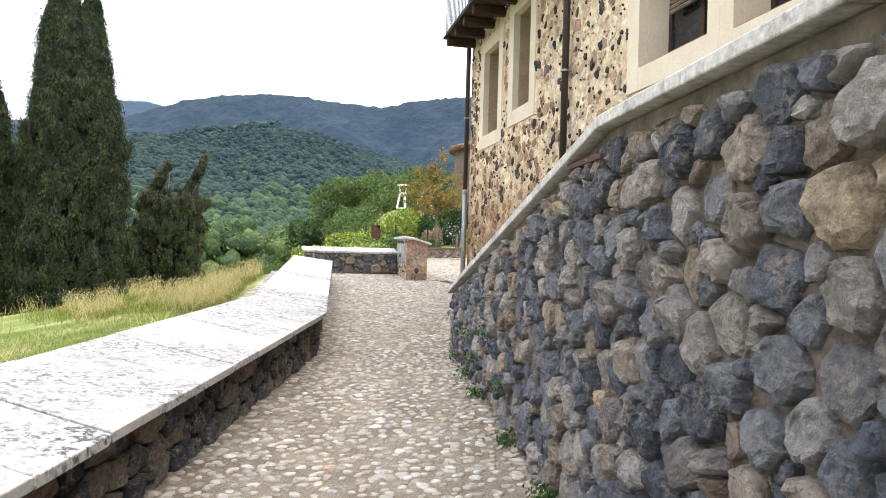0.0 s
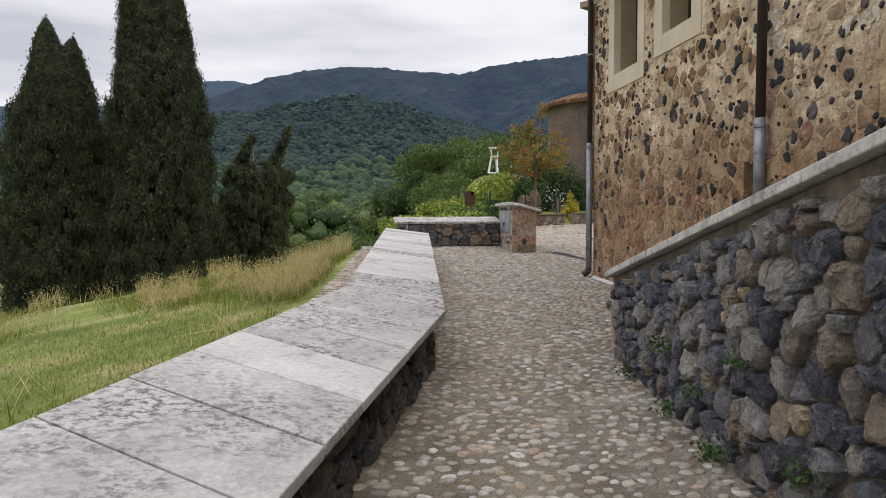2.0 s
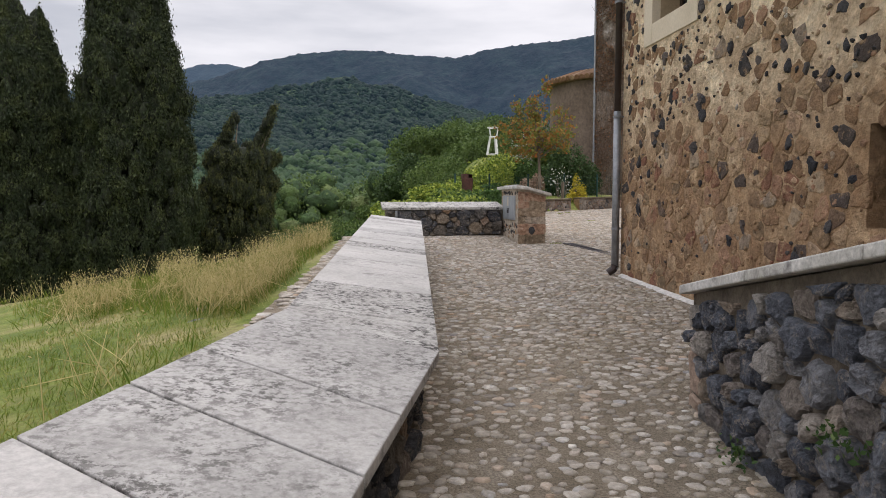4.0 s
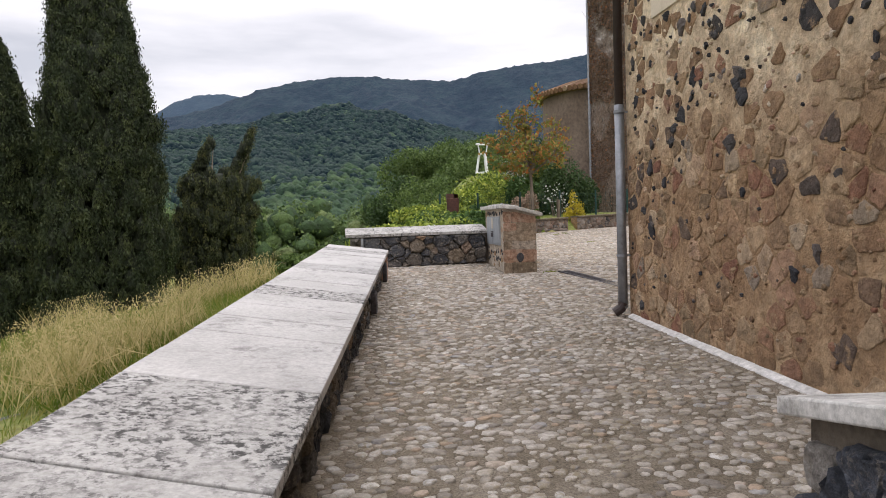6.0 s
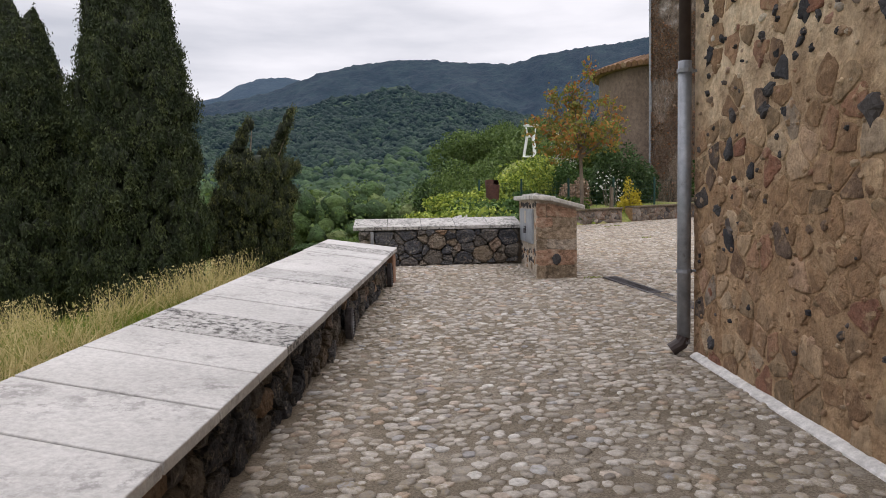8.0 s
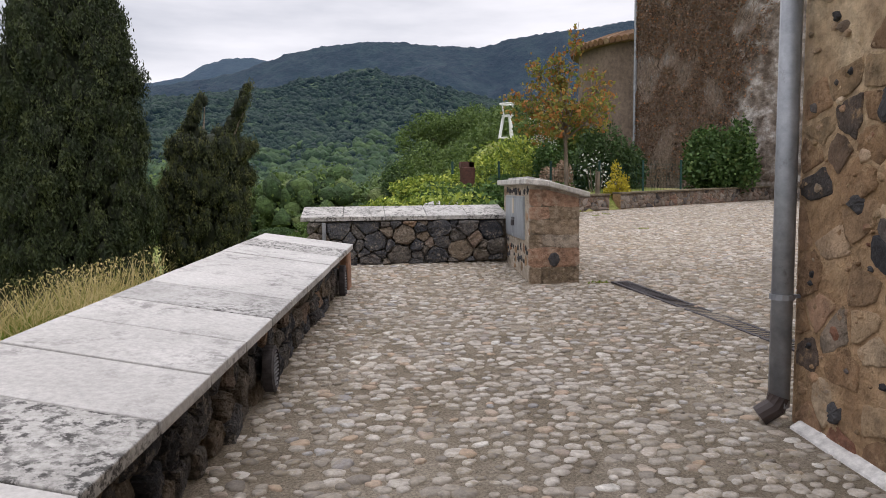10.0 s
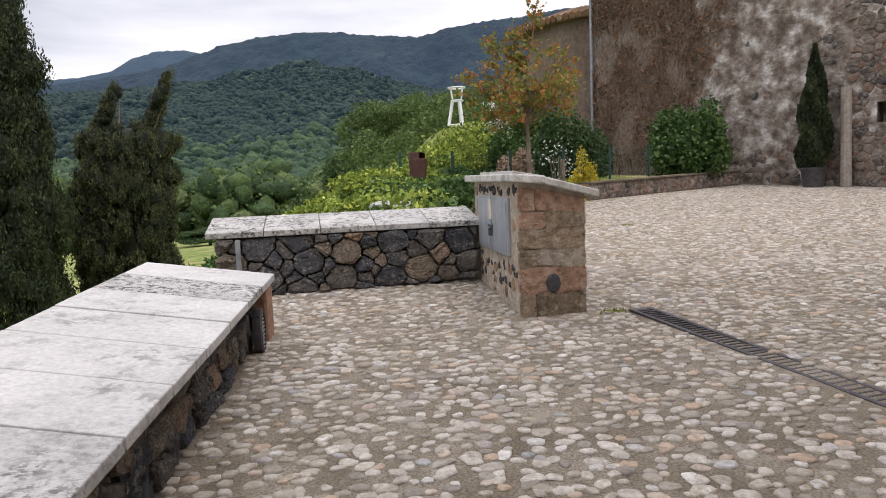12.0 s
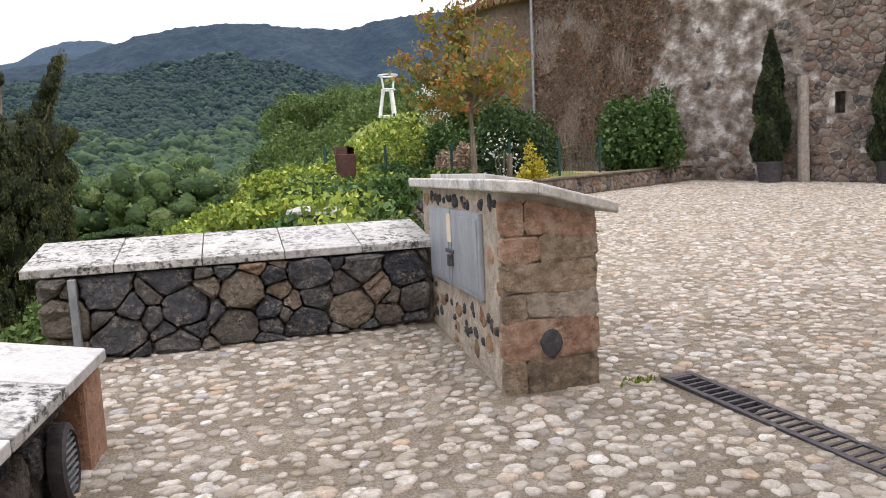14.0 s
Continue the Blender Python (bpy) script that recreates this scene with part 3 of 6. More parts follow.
# ---- paving ----
def pave_right(y):
    if y < 9.1:
        return 4.75
    return 30.0


def build_pavement():
    ys = [-6 + 0.5 * i for i in range(93)]
    verts, faces = [], []
    cols = 24
    for y in ys:
        x0 = edge_x(y) + (0.3 if y < 19.6 else 0.0)
        x1 = pave_right(y)
        for c in range(cols + 1):
            verts.append((x0 + (x1 - x0) * (c / cols) ** 1.7, y, path_z(y)))
    for j in range(len(ys) - 1):
        for c in range(cols):
            a = j * (cols + 1) + c
            faces.append((a, a + 1, a + cols + 2, a + cols + 1))
    return tagged(mesh_object("pavement", verts, faces, M_BED, smooth=True), "cobbled lane of rounded river stones set in pale mortar", "pavement", kind="structure")


pavement = build_pavement()


# ---- parapet bench ----
def slab(parent, a, b, c, d, thick, mat, name="slab", bevel=0.012):
    """A bevelled slab with the top corners a, b, c, d."""
    bm = bmesh.new()
    top = [bm.verts.new(p) for p in (a, b, c, d)]
    low = [bm.verts.new((p[0], p[1], p[2] - thick)) for p in (a, b, c, d)]
    bm.faces.new(top)
    bm.faces.new(low[::-1])
    for i in range(4):
        bm.faces.new((top[i], low[i], low[(i + 1) % 4], top[(i + 1) % 4]))
    bmesh.ops.bevel(bm, geom=bm.edges[:], offset=bevel, segments=2, affect="EDGES", profile=0.5)
    return part(name, bm, mat, parent)


KINK, BEND_END, BEND_START = Vector((0.942, 8.56, 0.577)), Vector((2.24, 19.225, 0.936)), Vector((-3.06, -4.44, 0.42))
KINK_L, END_L, START_L = Vector((0.05, 9.35, 0.72)), Vector((1.2, 19.5, 1.07)), Vector((-4.15, -3.95, 0.56))


def build_bench():
    rng = np.random.default_rng(5)
    bench = empty("parapet_bench", Matrix(), "low basalt parapet wall capped with wide weathered limestone slabs", "parapet wall")
    lane_cuts = [0.0, 0.64] + [1.22 + 0.594 * i for i in range(20)] + [13.6]
    end_cuts = [0.0] + [0.69 + 0.559 * i for i in range(19)]
    for r0, r1, l0, l1, cuts, speckled in ((BEND_START, KINK, START_L, KINK_L, lane_cuts, (13, 22)), (KINK, BEND_END, KINK_L, END_L, end_cuts, (0, 1, 2, 8, 17))):
        for i, (f0, f1) in enumerate(zip(cuts, cuts[1:])):
            f0, f1 = f0 / cuts[-1], f1 / cuts[-1]
            g = 0.007
            a, b = r0.lerp(r1, f0), r0.lerp(r1, f1)
            h0, h1 = (f if r1 is KINK or f == 0 else max(f * 0.25, f - 0.055 * (1 - f)) for f in (f0, f1))
            c, d = l0.lerp(l1, h1), l0.lerp(l1, h0)
            e = (b - a).normalized() * g
            dz = Vector((0, 0, (rng.random() - 0.5) * 0.008))
            kind = M_SLAB_S if i in speckled else M_SLAB_D if rng.random() < ((0.9 if i < 17 else 0.75) if r1 is KINK else 0.2) else M_SLAB
            slab(bench, a + e + dz, b - e + dz, c - e + dz, d + e + dz, 0.055, kind, bevel=0.006)
    # core under the slabs
    for (r0, r1, l0, l1) in ((BEND_START, KINK, START_L, KINK_L), (KINK, BEND_END, KINK_L, END_L)):
        bm = bmesh.new()
        pts = []
        for p, q in ((r0, l0), (r1, l1)):
            w = (q - p).normalized()
            last = (r1 - r0).normalized() * (-0.08 if p is BEND_END else 0)
            for v, s in ((p, 0.2), (q, -0.13)):
                u = v + w * s + last
                pts += [(u.x, u.y, v.z - 0.058 + 0.1 * s), (u.x, u.y, path_z(v.y) - 0.35)]
        vs = [bm.verts.new(p) for p in pts]
        for f in ((0, 4, 5, 1), (2, 3, 7, 6), (0, 2, 6, 4), (1, 5, 7, 3), (0, 1, 3, 2), (4, 6, 7, 5)):
            bm.faces.new([vs[i] for i in f])
        part("core", bm, M_EARTH, bench)
    # rubble faces towards the lane
    for r0, r1, s0, wide in ((BEND_START, KINK, 4.0, 1.0), (KINK, BEND_END, 0.0, 1.0)):
        d = (r1 - r0)
        L = math.hypot(d.x, d.y)
        m = frame_at(r0.x, r0.y, 0, d.x, d.y)
        off = m @ Vector((0, 0.17, 0)) - m @ Vector((0, 0, 0))
        m = Matrix.Translation(off) @ m
        holder = empty("stone_face", m, "", "")
        holder.parent = bench
        z = lambda s: r0.z + (r1.z - r0.z) * s / L - 0.06
        cells = []
        pts = scatter(rng, s0, L - 0.1, 0.0, 1.0, 0.24, 0.34, 0.3)
        raw = clip_cells([(p[0], p[1] * 0.5) for p in pts], [(s0, 0), (L - 0.1, 0), (L - 0.1, 0.5), (s0, 0.5)])
        for c in raw:
            out = []
            for q in c:
                w = m @ Vector((q[0], 0, 0))
                lo = path_z(w.y) - 0.03
                out.append((q[0], lo + (z(q[0]) - lo) * q[1] / 0.5))
            cells.append(out)
        # the darker stone colour includes the shade of the slab overhang
        stones(holder, cells, rng, 0.012, 0.06, M_BASALT_D, M_BASALT_I, rough=0.25, limit=150, smooth=False, rugged=True)
    return bench


bench = build_bench()


# ---- retaining wall beside the lane ----
RW = frame_at(2.665, 8.93, 0, -0.166, -0.986)
RW_LEN = 13.0


def rw_top(s):
    return float(np.interp(s, [0, 6.0, 20], [0.81, 2.04, 2.04]))


def build_retaining_wall():
    rng = np.random.default_rng(11)
    wall = empty("retaining_wall", RW, "retaining wall of dark rough basalt boulders with earthy mortar", "retaining wall")
    bm = bmesh.new()
    prof = [0, 6.0, RW_LEN]
    lo = [bm.verts.new((s, 0.026, -0.5)) for s in prof]
    hi = [bm.verts.new((s, 0.026, rw_top(s))) for s in prof]
    lo2 = [bm.verts.new((s, 0.6, -0.5)) for s in prof]
    hi2 = [bm.verts.new((s, 0.6, rw_top(s))) for s in prof]
    for i in range(2):
        bm.faces.new((lo[i], lo[i + 1], hi[i + 1], hi[i]))
        bm.faces.new((lo2[i + 1], lo2[i], hi2[i], hi2[i + 1]))
        bm.faces.new((hi[i], hi[i + 1], hi2[i + 1], hi2[i]))
        bm.faces.new((lo[i + 1], lo[i], lo2[i], lo2[i + 1]))
    bm.faces.new((lo[0], hi[0], hi2[0], lo2[0]))
    bm.faces.new((lo[2], lo2[2], hi2[2], hi[2]))
    part("core", bm, M_EARTH, wall)
    pts, rad = packed(rng, 0, RW_LEN, -0.1, 2.15, 0.036, 0.112, 24000, 1.15)
    raw = clip_cells(pts, [(0, -0.1), (RW_LEN, -0.1), (RW_LEN, 2.4), (0, 2.4)], rad)
    cells = []
    for c in raw:
        out = [(q[0], min(q[1], rw_top(q[0]) - 0.06 - 0.05 * noise.noise((q[0] * 2.2, 0.0, 4.0)))) for q in c]
        zs = [q[1] for q in out]
        area = 0.5 * abs(sum(a[0] * b[1] - b[0] * a[1] for a, b in zip(out, out[1:] + out[:1])))
        if max(zs) - min(zs) > 0.05 and area > 0.006 and not (np.mean([q[0] for q in out]) < 0.17 and np.mean(zs) < 0.48):
            cells.append(out)
    holder = empty("stone_face", RW @ Matrix.Translation((0, 0.04, 0)), "", "")
    holder.parent = wall
    holder.matrix_parent_inverse = RW.inverted()
    stones(holder, cells, rng, 0.011, 0.07, M_BASALT, M_BASALT_I, keep=lambda p: 2.4 < p[0] < 7.2, rough=0.34, smooth=False, rugged=True)
    quoins = [[(0.0, -0.05), (0.19, -0.05), (0.21, 0.15), (0.0, 0.17)], [(0.0, 0.19), (0.2, 0.17), (0.17, 0.44), (0.0, 0.46)]]
    stones(holder, quoins, rng, 0.004, 0.05, M_QUOIN, M_QUOIN, name="quoin", rough=0.15, smooth=False, flat=True)
    # end face
    m_end = RW @ frame_at(0.0, 0.6, 0, 0, -1)
    holder = empty("end_face", m_end, "", "")
    holder.parent = wall
    holder.matrix_parent_inverse = RW.inverted()
    cells = clip_cells(scatter(rng, 0, 0.54, 0.0, 0.74, 0.3, 0.19, 0.2), [(0, 0), (0.58, 0), (0.58, 0.74), (0, 0.74)])
    stones(holder, cells, rng, 0.008, 0.04, M_QUOIN, M_QUOIN, rough=0.2, smooth=False, flat=True)
    # coping
    cop = empty("wall_coping", RW, "pale sloping stone coping along the top of the retaining wall", "coping")
    s = -0.07
    while s < RW_LEN - 0.2:
        L = 0.75 + 0.3 * rng.random()
        e = min(s + L, RW_LEN)
        if s < 6.0 < e:
            e = 6.0
        z0, z1 = rw_top(max(s, 0)) + 0.07 - (0.02 if s < 0 else 0), rw_top(e) + 0.07
        slab(cop, (s + 0.003, -0.05, z0), (e - 0.003, -0.05, z1), (e - 0.003, 0.66, z1), (s + 0.003, 0.66, z0), 0.06, M_COPING, "coping_stone", 0.008)
        s = e
    return wall


retaining = build_retaining_wall()

# ---- house ----
HF = frame_at(4.713, 14.65, 0, -0.055, -1)
HOUSE_LEN, HOUSE_TOP = 19.0, 9.5
# openings: start and end along the facade, sill and head
WINDOWS = [(1.04, 2.07, 3.75, 5.5), (2.97, 3.87, 3.93, 5.7), (7.62, 8.97, 3.57, 5.6), (9.37, 10.77, 3.5, 5.6)]
NICHE = (5.17, 5.62, 1.2, 2.0)


def build_house():
    rng = np.random.default_rng(21)
    house = empty("house", HF, "old stone house with pale mortar and scattered basalt stones", "house")
    holes = WINDOWS + [NICHE]
    xs = sorted({0, HOUSE_LEN, *[h[0] for h in holes], *[h[1] for h in holes]})
    zs = sorted({-0.5, HOUSE_TOP, *[h[2] for h in holes], *[h[3] for h in holes]})
    bm = bmesh.new()
    for x0, x1 in zip(xs, xs[1:]):
        for z0, z1 in zip(zs, zs[1:]):
            if not any(h[0] <= x0 < h[1] and h[2] <= z0 < h[3] for h in holes):
                box(bm, x0, x1, 0, 0.55, z0, z1)
    bmesh.ops.remove_doubles(bm, verts=bm.verts[:], dist=0.0005)
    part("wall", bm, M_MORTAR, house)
    bm = bmesh.new()
    box(bm, 0, 0.55, 0.55, 9, -0.5, HOUSE_TOP)
    box(bm, HOUSE_LEN - 0.55, HOUSE_LEN, 0.55, 9, -0.5, HOUSE_TOP)
    box(bm, 0, HOUSE_LEN, 9, 9.5, -0.5, HOUSE_TOP)
    part("side_walls", bm, M_MORTAR, house)
    bm = bmesh.new()
    box(bm, -0.5, HOUSE_LEN + 0.5, -0.5, 10, HOUSE_TOP, HOUSE_TOP + 0.25)
    part("roof", bm, M_TILE, house)
    for i, (x0, x1, z0, z1) in enumerate(WINDOWS):
        win = empty("window", Matrix(), "", "")
        win.parent = house
        b = 0.26
        bl, br = (0.2 if i > 2 else b), (0.2 if i == 2 else b)
        for q in ((x0 - bl, x0 + 0.002, -0.02, 0.1, z0 - b, z1 + b), (x1 - 0.002, x1 + br, -0.02, 0.1, z0 - b, z1 + b),
                  (x0, x1, -0.018, 0.1, z0 - b, z0 + 0.002), (x0, x1, -0.018, 0.1, z1 - 0.002, z1 + b)):
            bm = bmesh.new()
            box(bm, *q, bevel=0.006)
            part("surround", bm, M_RENDER, win, "cream rendered window surround")
        bm = bmesh.new()
        box(bm, x0 - 0.01, x0 + 0.012, 0.1, 0.5, z0, z1)
        box(bm, x1 - 0.012, x1 + 0.01, 0.1, 0.5, z0, z1)
        box(bm, x0, x1, 0.1, 0.5, z1 - 0.012, z1 + 0.01)
        part("reveal", bm, M_REVEAL if i < 2 else M_RENDER, win)
        bm = bmesh.new()
        box(bm, x0, x1, 0.0, 0.5, z0 - 0.02, z0 + 0.02, bevel=0.005)
        part("sill", bm, M_TILE if i > 1 else M_RENDER, win, "terracotta tiled sill" if i > 1 else "")
        bm = bmesh.new()
        for a, c in ((x0, x0 + 0.07), (x1 - 0.07, x1), ((x0 + x1) / 2 - 0.04, (x0 + x1) / 2 + 0.04)):
            box(bm, a, c, 0.36, 0.42, z0 + 0.02, z1, bevel=0.006)
        box(bm, x0, x1, 0.36, 0.42, z0 + 0.02, z0 + 0.1)
        box(bm, x0, x1, 0.36, 0.42, z1 - 0.08, z1)
        part("frame", bm, M_WOOD, win, "dark wooden casement")
        bm = bmesh.new()
        box(bm, x0, x1, 0.385, 0.395, z0 + 0.02, z1)
        part("pane", bm, M_GLASS, win)
        if i == 2:
            bl = empty("blind", Matrix(), "", "")
            bl.parent = win
            for j in range(26):
                bm = bmesh.new()
                tube(bm, [(x0 + 0.16, 0.3, z1 - 0.03 - j * 0.055), (x1 - 0.02, 0.3, z1 - 0.03 - j * 0.055)], 0.024, 6)
                part("slat", bm, M_BARK, bl)
    # niche back
    bm = bmesh.new()
    box(bm, NICHE[0], NICHE[1], 0.5, 0.56, NICHE[2], NICHE[3])
    part("niche_back", bm, M_WOOD, house, "dark recess")
    return house


house = build_house()


# ---- cross wall and masonry pillar ----
def build_cross_wall():
    rng = np.random.default_rng(31)
    m = frame_at(1.56, 20.72, 0, 2.8, -0.02)
    wall = empty("cross_wall", m, "low basalt wall with sloping lichen-stained limestone slabs", "parapet wall")
    bm = bmesh.new()
    box(bm, 0.06, 2.86, 0.05, 0.62, 0.1, 1.16)
    part("core", bm, M_EARTH, wall)
    pts, rad = packed(rng, 0.05, 2.8, 0.5, 1.13, 0.035, 0.15, 2500, 1.5)
    cells = clip_cells(pts, [(0.05, 0.5), (2.8, 0.56), (2.8, 1.13), (0.05, 1.13)], rad)
    stones(wall, cells, rng, 0.003, 0.06, M_BASALT_D, M_BASALT_I, rough=0.28, smooth=False, rugged=True)
    x = -0.04
    for i in range(5):
        e = x + 2.9 / 5
        slab(wall, (x + 0.003, -0.06, 1.2), (e - 0.003, -0.06, 1.2), (e - 0.003, 0.66, 1.325), (x + 0.003, 0.66, 1.325), 0.06, M_LICHEN if i != 3 else M_SLAB_D, bevel=0.006)
        x = e
    return wall


build_cross_wall()


def build_pillar():
    rng = np.random.default_rng(41)
    m = frame_at(4.315, 19.05, 0, 0.58, -0.03)
    p = empty("meter_pillar", m, "square rubble-stone meter housing with a sloping stone cap", "stone pillar")
    W, D = 0.605, 1.9
    bm = bmesh.new()
    vs = []
    for x, y, z in ((0.015, 0.02, 1.645), (W, 0.02, 1.485), (W, D, 1.485), (0.015, D, 1.645)):
        vs.append((bm.verts.new((x, y, 0.1)), bm.verts.new((x, y, z))))
    for a, b in zip(vs, vs[1:] + vs[:1]):
        bm.faces.new((a[0], b[0], b[1], a[1]))
    bm.faces.new([v[1] for v in vs])
    part("core", bm, M_PMORTAR, p)
    z, cells = 0.38, []
    while z < 1.58:
        h = 0.15 + 0.1 * rng.random()
        x = 0.0
        cuts = [0.0, *sorted(W * (0.15 + 0.7 * rng.random(0 if rng.random() < 0.35 else 1))), W]
        for x0, x1 in zip(cuts, cuts[1:]):
            top = [min(z + h, 1.62 - 0.28 * q) for q in (x0, x1)]
            if x1 - x0 > 0.07 and min(top) - z > 0.03:
                j = (rng.random(4) - 0.5) * 0.055
                cells.append([(x0, z + j[0]), ((x0 + x1) / 2, z - 0.005), (x1, z + j[1]), (x1, top[1] + j[2] * 0.5), ((x0 + x1) / 2, sum(top) / 2), (x0, top[0] + j[3] * 0.5)])
        z += h
    stones(p, cells, rng, 0.0, 0.012, M_PSTONE, M_HSTONE_I, rough=0.15, flat=True, smooth=False)
    dark = [[(0.3 + 0.075 * math.cos(a) * (0.8 + 0.3 * rng.random()), 0.72 + 0.1 * math.sin(a) * (0.8 + 0.3 * rng.random())) for a in (k * math.pi / 4 for k in range(8))]]
    stones(p, dark, rng, 0.0, 0.026, M_HDARK, M_HDARK, rough=0.2, smooth=False)
    side = empty("side_face", m @ frame_at(0.015, D, 0, 0, -1), "", "")
    side.parent = p
    side.matrix_parent_inverse = m.inverted()
    cells = [c for c in clip_cells(scatter(rng, 0, D, 0.4, 1.58, 0.17, 0.11, 0.35), [(0, 0.55), (D, 0.4), (D, 1.58), (0, 1.58)])
             if not (0.2 < np.mean([q[0] for q in c]) < 1.66 and 0.85 < np.mean([q[1] for q in c]) < 1.52)]
    stones(side, [c for c in cells if rng.random() < 0.3], rng, 0.03, 0.008, M_HSTONE, M_HSTONE_I, rough=0.2, flat=True)
    chips = []
    for i in range(46):
        cx, cz, r = rng.uniform(0.1, D - 0.08), rng.choice([rng.uniform(0.62, 0.9), rng.uniform(1.5, 1.56)]), rng.uniform(0.018, 0.05)
        chips.append([(cx + r * math.cos(a) * (0.6 + 0.6 * rng.random()), cz + r * 1.1 * math.sin(a) * (0.6 + 0.6 * rng.random())) for a in (k * math.pi / 3.5 for k in range(7))])
    stones(side, chips, rng, 0.0, 0.014, M_HDARK, M_HDARK, name="basalt_chip", rough=0.2)
    # two meter doors on the side face
    for a, b in ((0.3, 0.9), (0.93, 1.57)):
        bm = bmesh.new()
        box(bm, a, b, -0.028, 0.0, 0.93, 1.47, bevel=0.006)
        box(bm, a + 0.035, b - 0.035, -0.036, -0.026, 0.965, 1.435, bevel=0.004)
        part("door", bm, M_GALV, side, "galvanised sheet-metal meter door")
    bm = bmesh.new()
    box(bm, 0.84, 1.02, -0.05, -0.034, 1.165, 1.19, bevel=0.003)
    box(bm, 0.96, 1.0, -0.075, -0.034, 1.08, 1.16, bevel=0.006)
    part("latch", bm, M_IRON, side)
    bm = bmesh.new()
    box(bm, 0.86, 0.96, -0.04, -0.034, 1.24, 1.44)
    part("sticker", bm, M_RENDER, side)
    slab(p, (-0.06, -0.07, 1.685), (0.22, -0.07, 1.655), (0.22, D + 0.2, 1.655), (-0.06, D + 0.2, 1.685), 0.07, M_COPING, "cap", 0.012)
    slab(p, (0.222, -0.07, 1.652), (W + 0.11, -0.07, 1.515), (W + 0.11, D + 0.2, 1.515), (0.222, D + 0.2, 1.652), 0.065, M_COPING, "cap", 0.012)
    slab(p, (0.05, 0.35, 1.712), (0.36, 0.35, 1.655), (0.36, 1.75, 1.655), (0.05, 1.75, 1.712), 0.045, M_SLAB, "cap_slab", 0.006)
    return p


build_pillar()


# ---- far building ----
M_TILE_O = material("clay tile", [(0.0, (0.17, 0.09, 0.05)), (0.6, (0.27, 0.16, 0.09)), (1.0, (0.36, 0.27, 0.18))], vary="object", bump=0.3, bump_scale=20)

def build_far_building():
    m = frame_at(13.2, 37.0, 0, 5.4, -8.3)
    b = empty("castle_house", m, "tall old building with weathered plaster over rubble and dry climbing vines", "building")
    bm = bmesh.new()
    L, H = 22, 12
    slots = [(1.1, 1.42, 4.4, 5.95), (8.93, 9.17, 2.7, 3.25)]
    xs = sorted({0, L, *[s[0] for s in slots], *[s[1] for s in slots]})
    zs = sorted({-1, H, *[s[2] for s in slots], *[s[3] for s in slots]})
    for x0, x1 in zip(xs, xs[1:]):
        for z0, z1 in zip(zs, zs[1:]):
            if not any(s[0] <= x0 < s[1] and s[2] <= z0 < s[3] for s in slots):
                box(bm, x0, x1, 0, 0.7, z0, z1)
    box(bm, 0, L, 0.7, 8, -1, H)
    bmesh.ops.remove_doubles(bm, verts=bm.verts[:], dist=0.0005)
    part("wall", bm, M_PLASTER, b)
    bm = bmesh.new()
    box(bm, -0.4, L, -0.4, 8.4, H, H + 0.3)
    part("roof", bm, M_TILE, b)
    bm = bmesh.new()
    tube(bm, [(-0.02, -0.1, 1.2), (-0.02, -0.1, 11.9)], 0.06)
    part("downpipe", bm, M_ZINC, b, "grey zinc downpipe")
    # tower
    t = empty("round_tower", pose(15.4, 40.2, 0), "brown rendered round tower under a clay tile roof", "tower")
    bm = bmesh.new()
    tube(bm, [(0, 0, -1), (0, 0, 7.3)], [3.4, 3.3], 40)
    part("wall", bm, M_TOWER, t, smooth=False)
    bm = bmesh.new()
    tube(bm, [(0, 0, 7.3), (0, 0, 7.42), (0, 0, 8.6)], [3.55, 3.55, 0.05], 40)
    part("roof", bm, M_TILE, t)
    for i in range(84):
        a = 2 * math.pi * i / 84
        bm = bmesh.new()
        tube(bm, [(3.68 * math.cos(a), 3.68 * math.sin(a), 7.4), (2.4 * math.cos(a), 2.4 * math.sin(a), 7.88)], [0.13, 0.1], 7)
        part("roof_tile", bm, M_TILE_O, t)


build_far_building()


def sprays(name, centres, spread, each, size, mat, rng, parent):
    """Upright flame-like tufts of scale leaves, one at each centre."""
    c = np.repeat(np.asarray(centres, float), each, axis=0)
    off = rng.normal(size=(len(c), 3)) * np.array([spread, spread, spread * 1.9])
    taper = 1 - np.clip(off[:, 2:] / (spread * 5), -0.3, 0.8)
    off[:, :2] *= taper
    return leaves(name, c + off, size, mat, rng, parent, up=2.2, long=2.6)


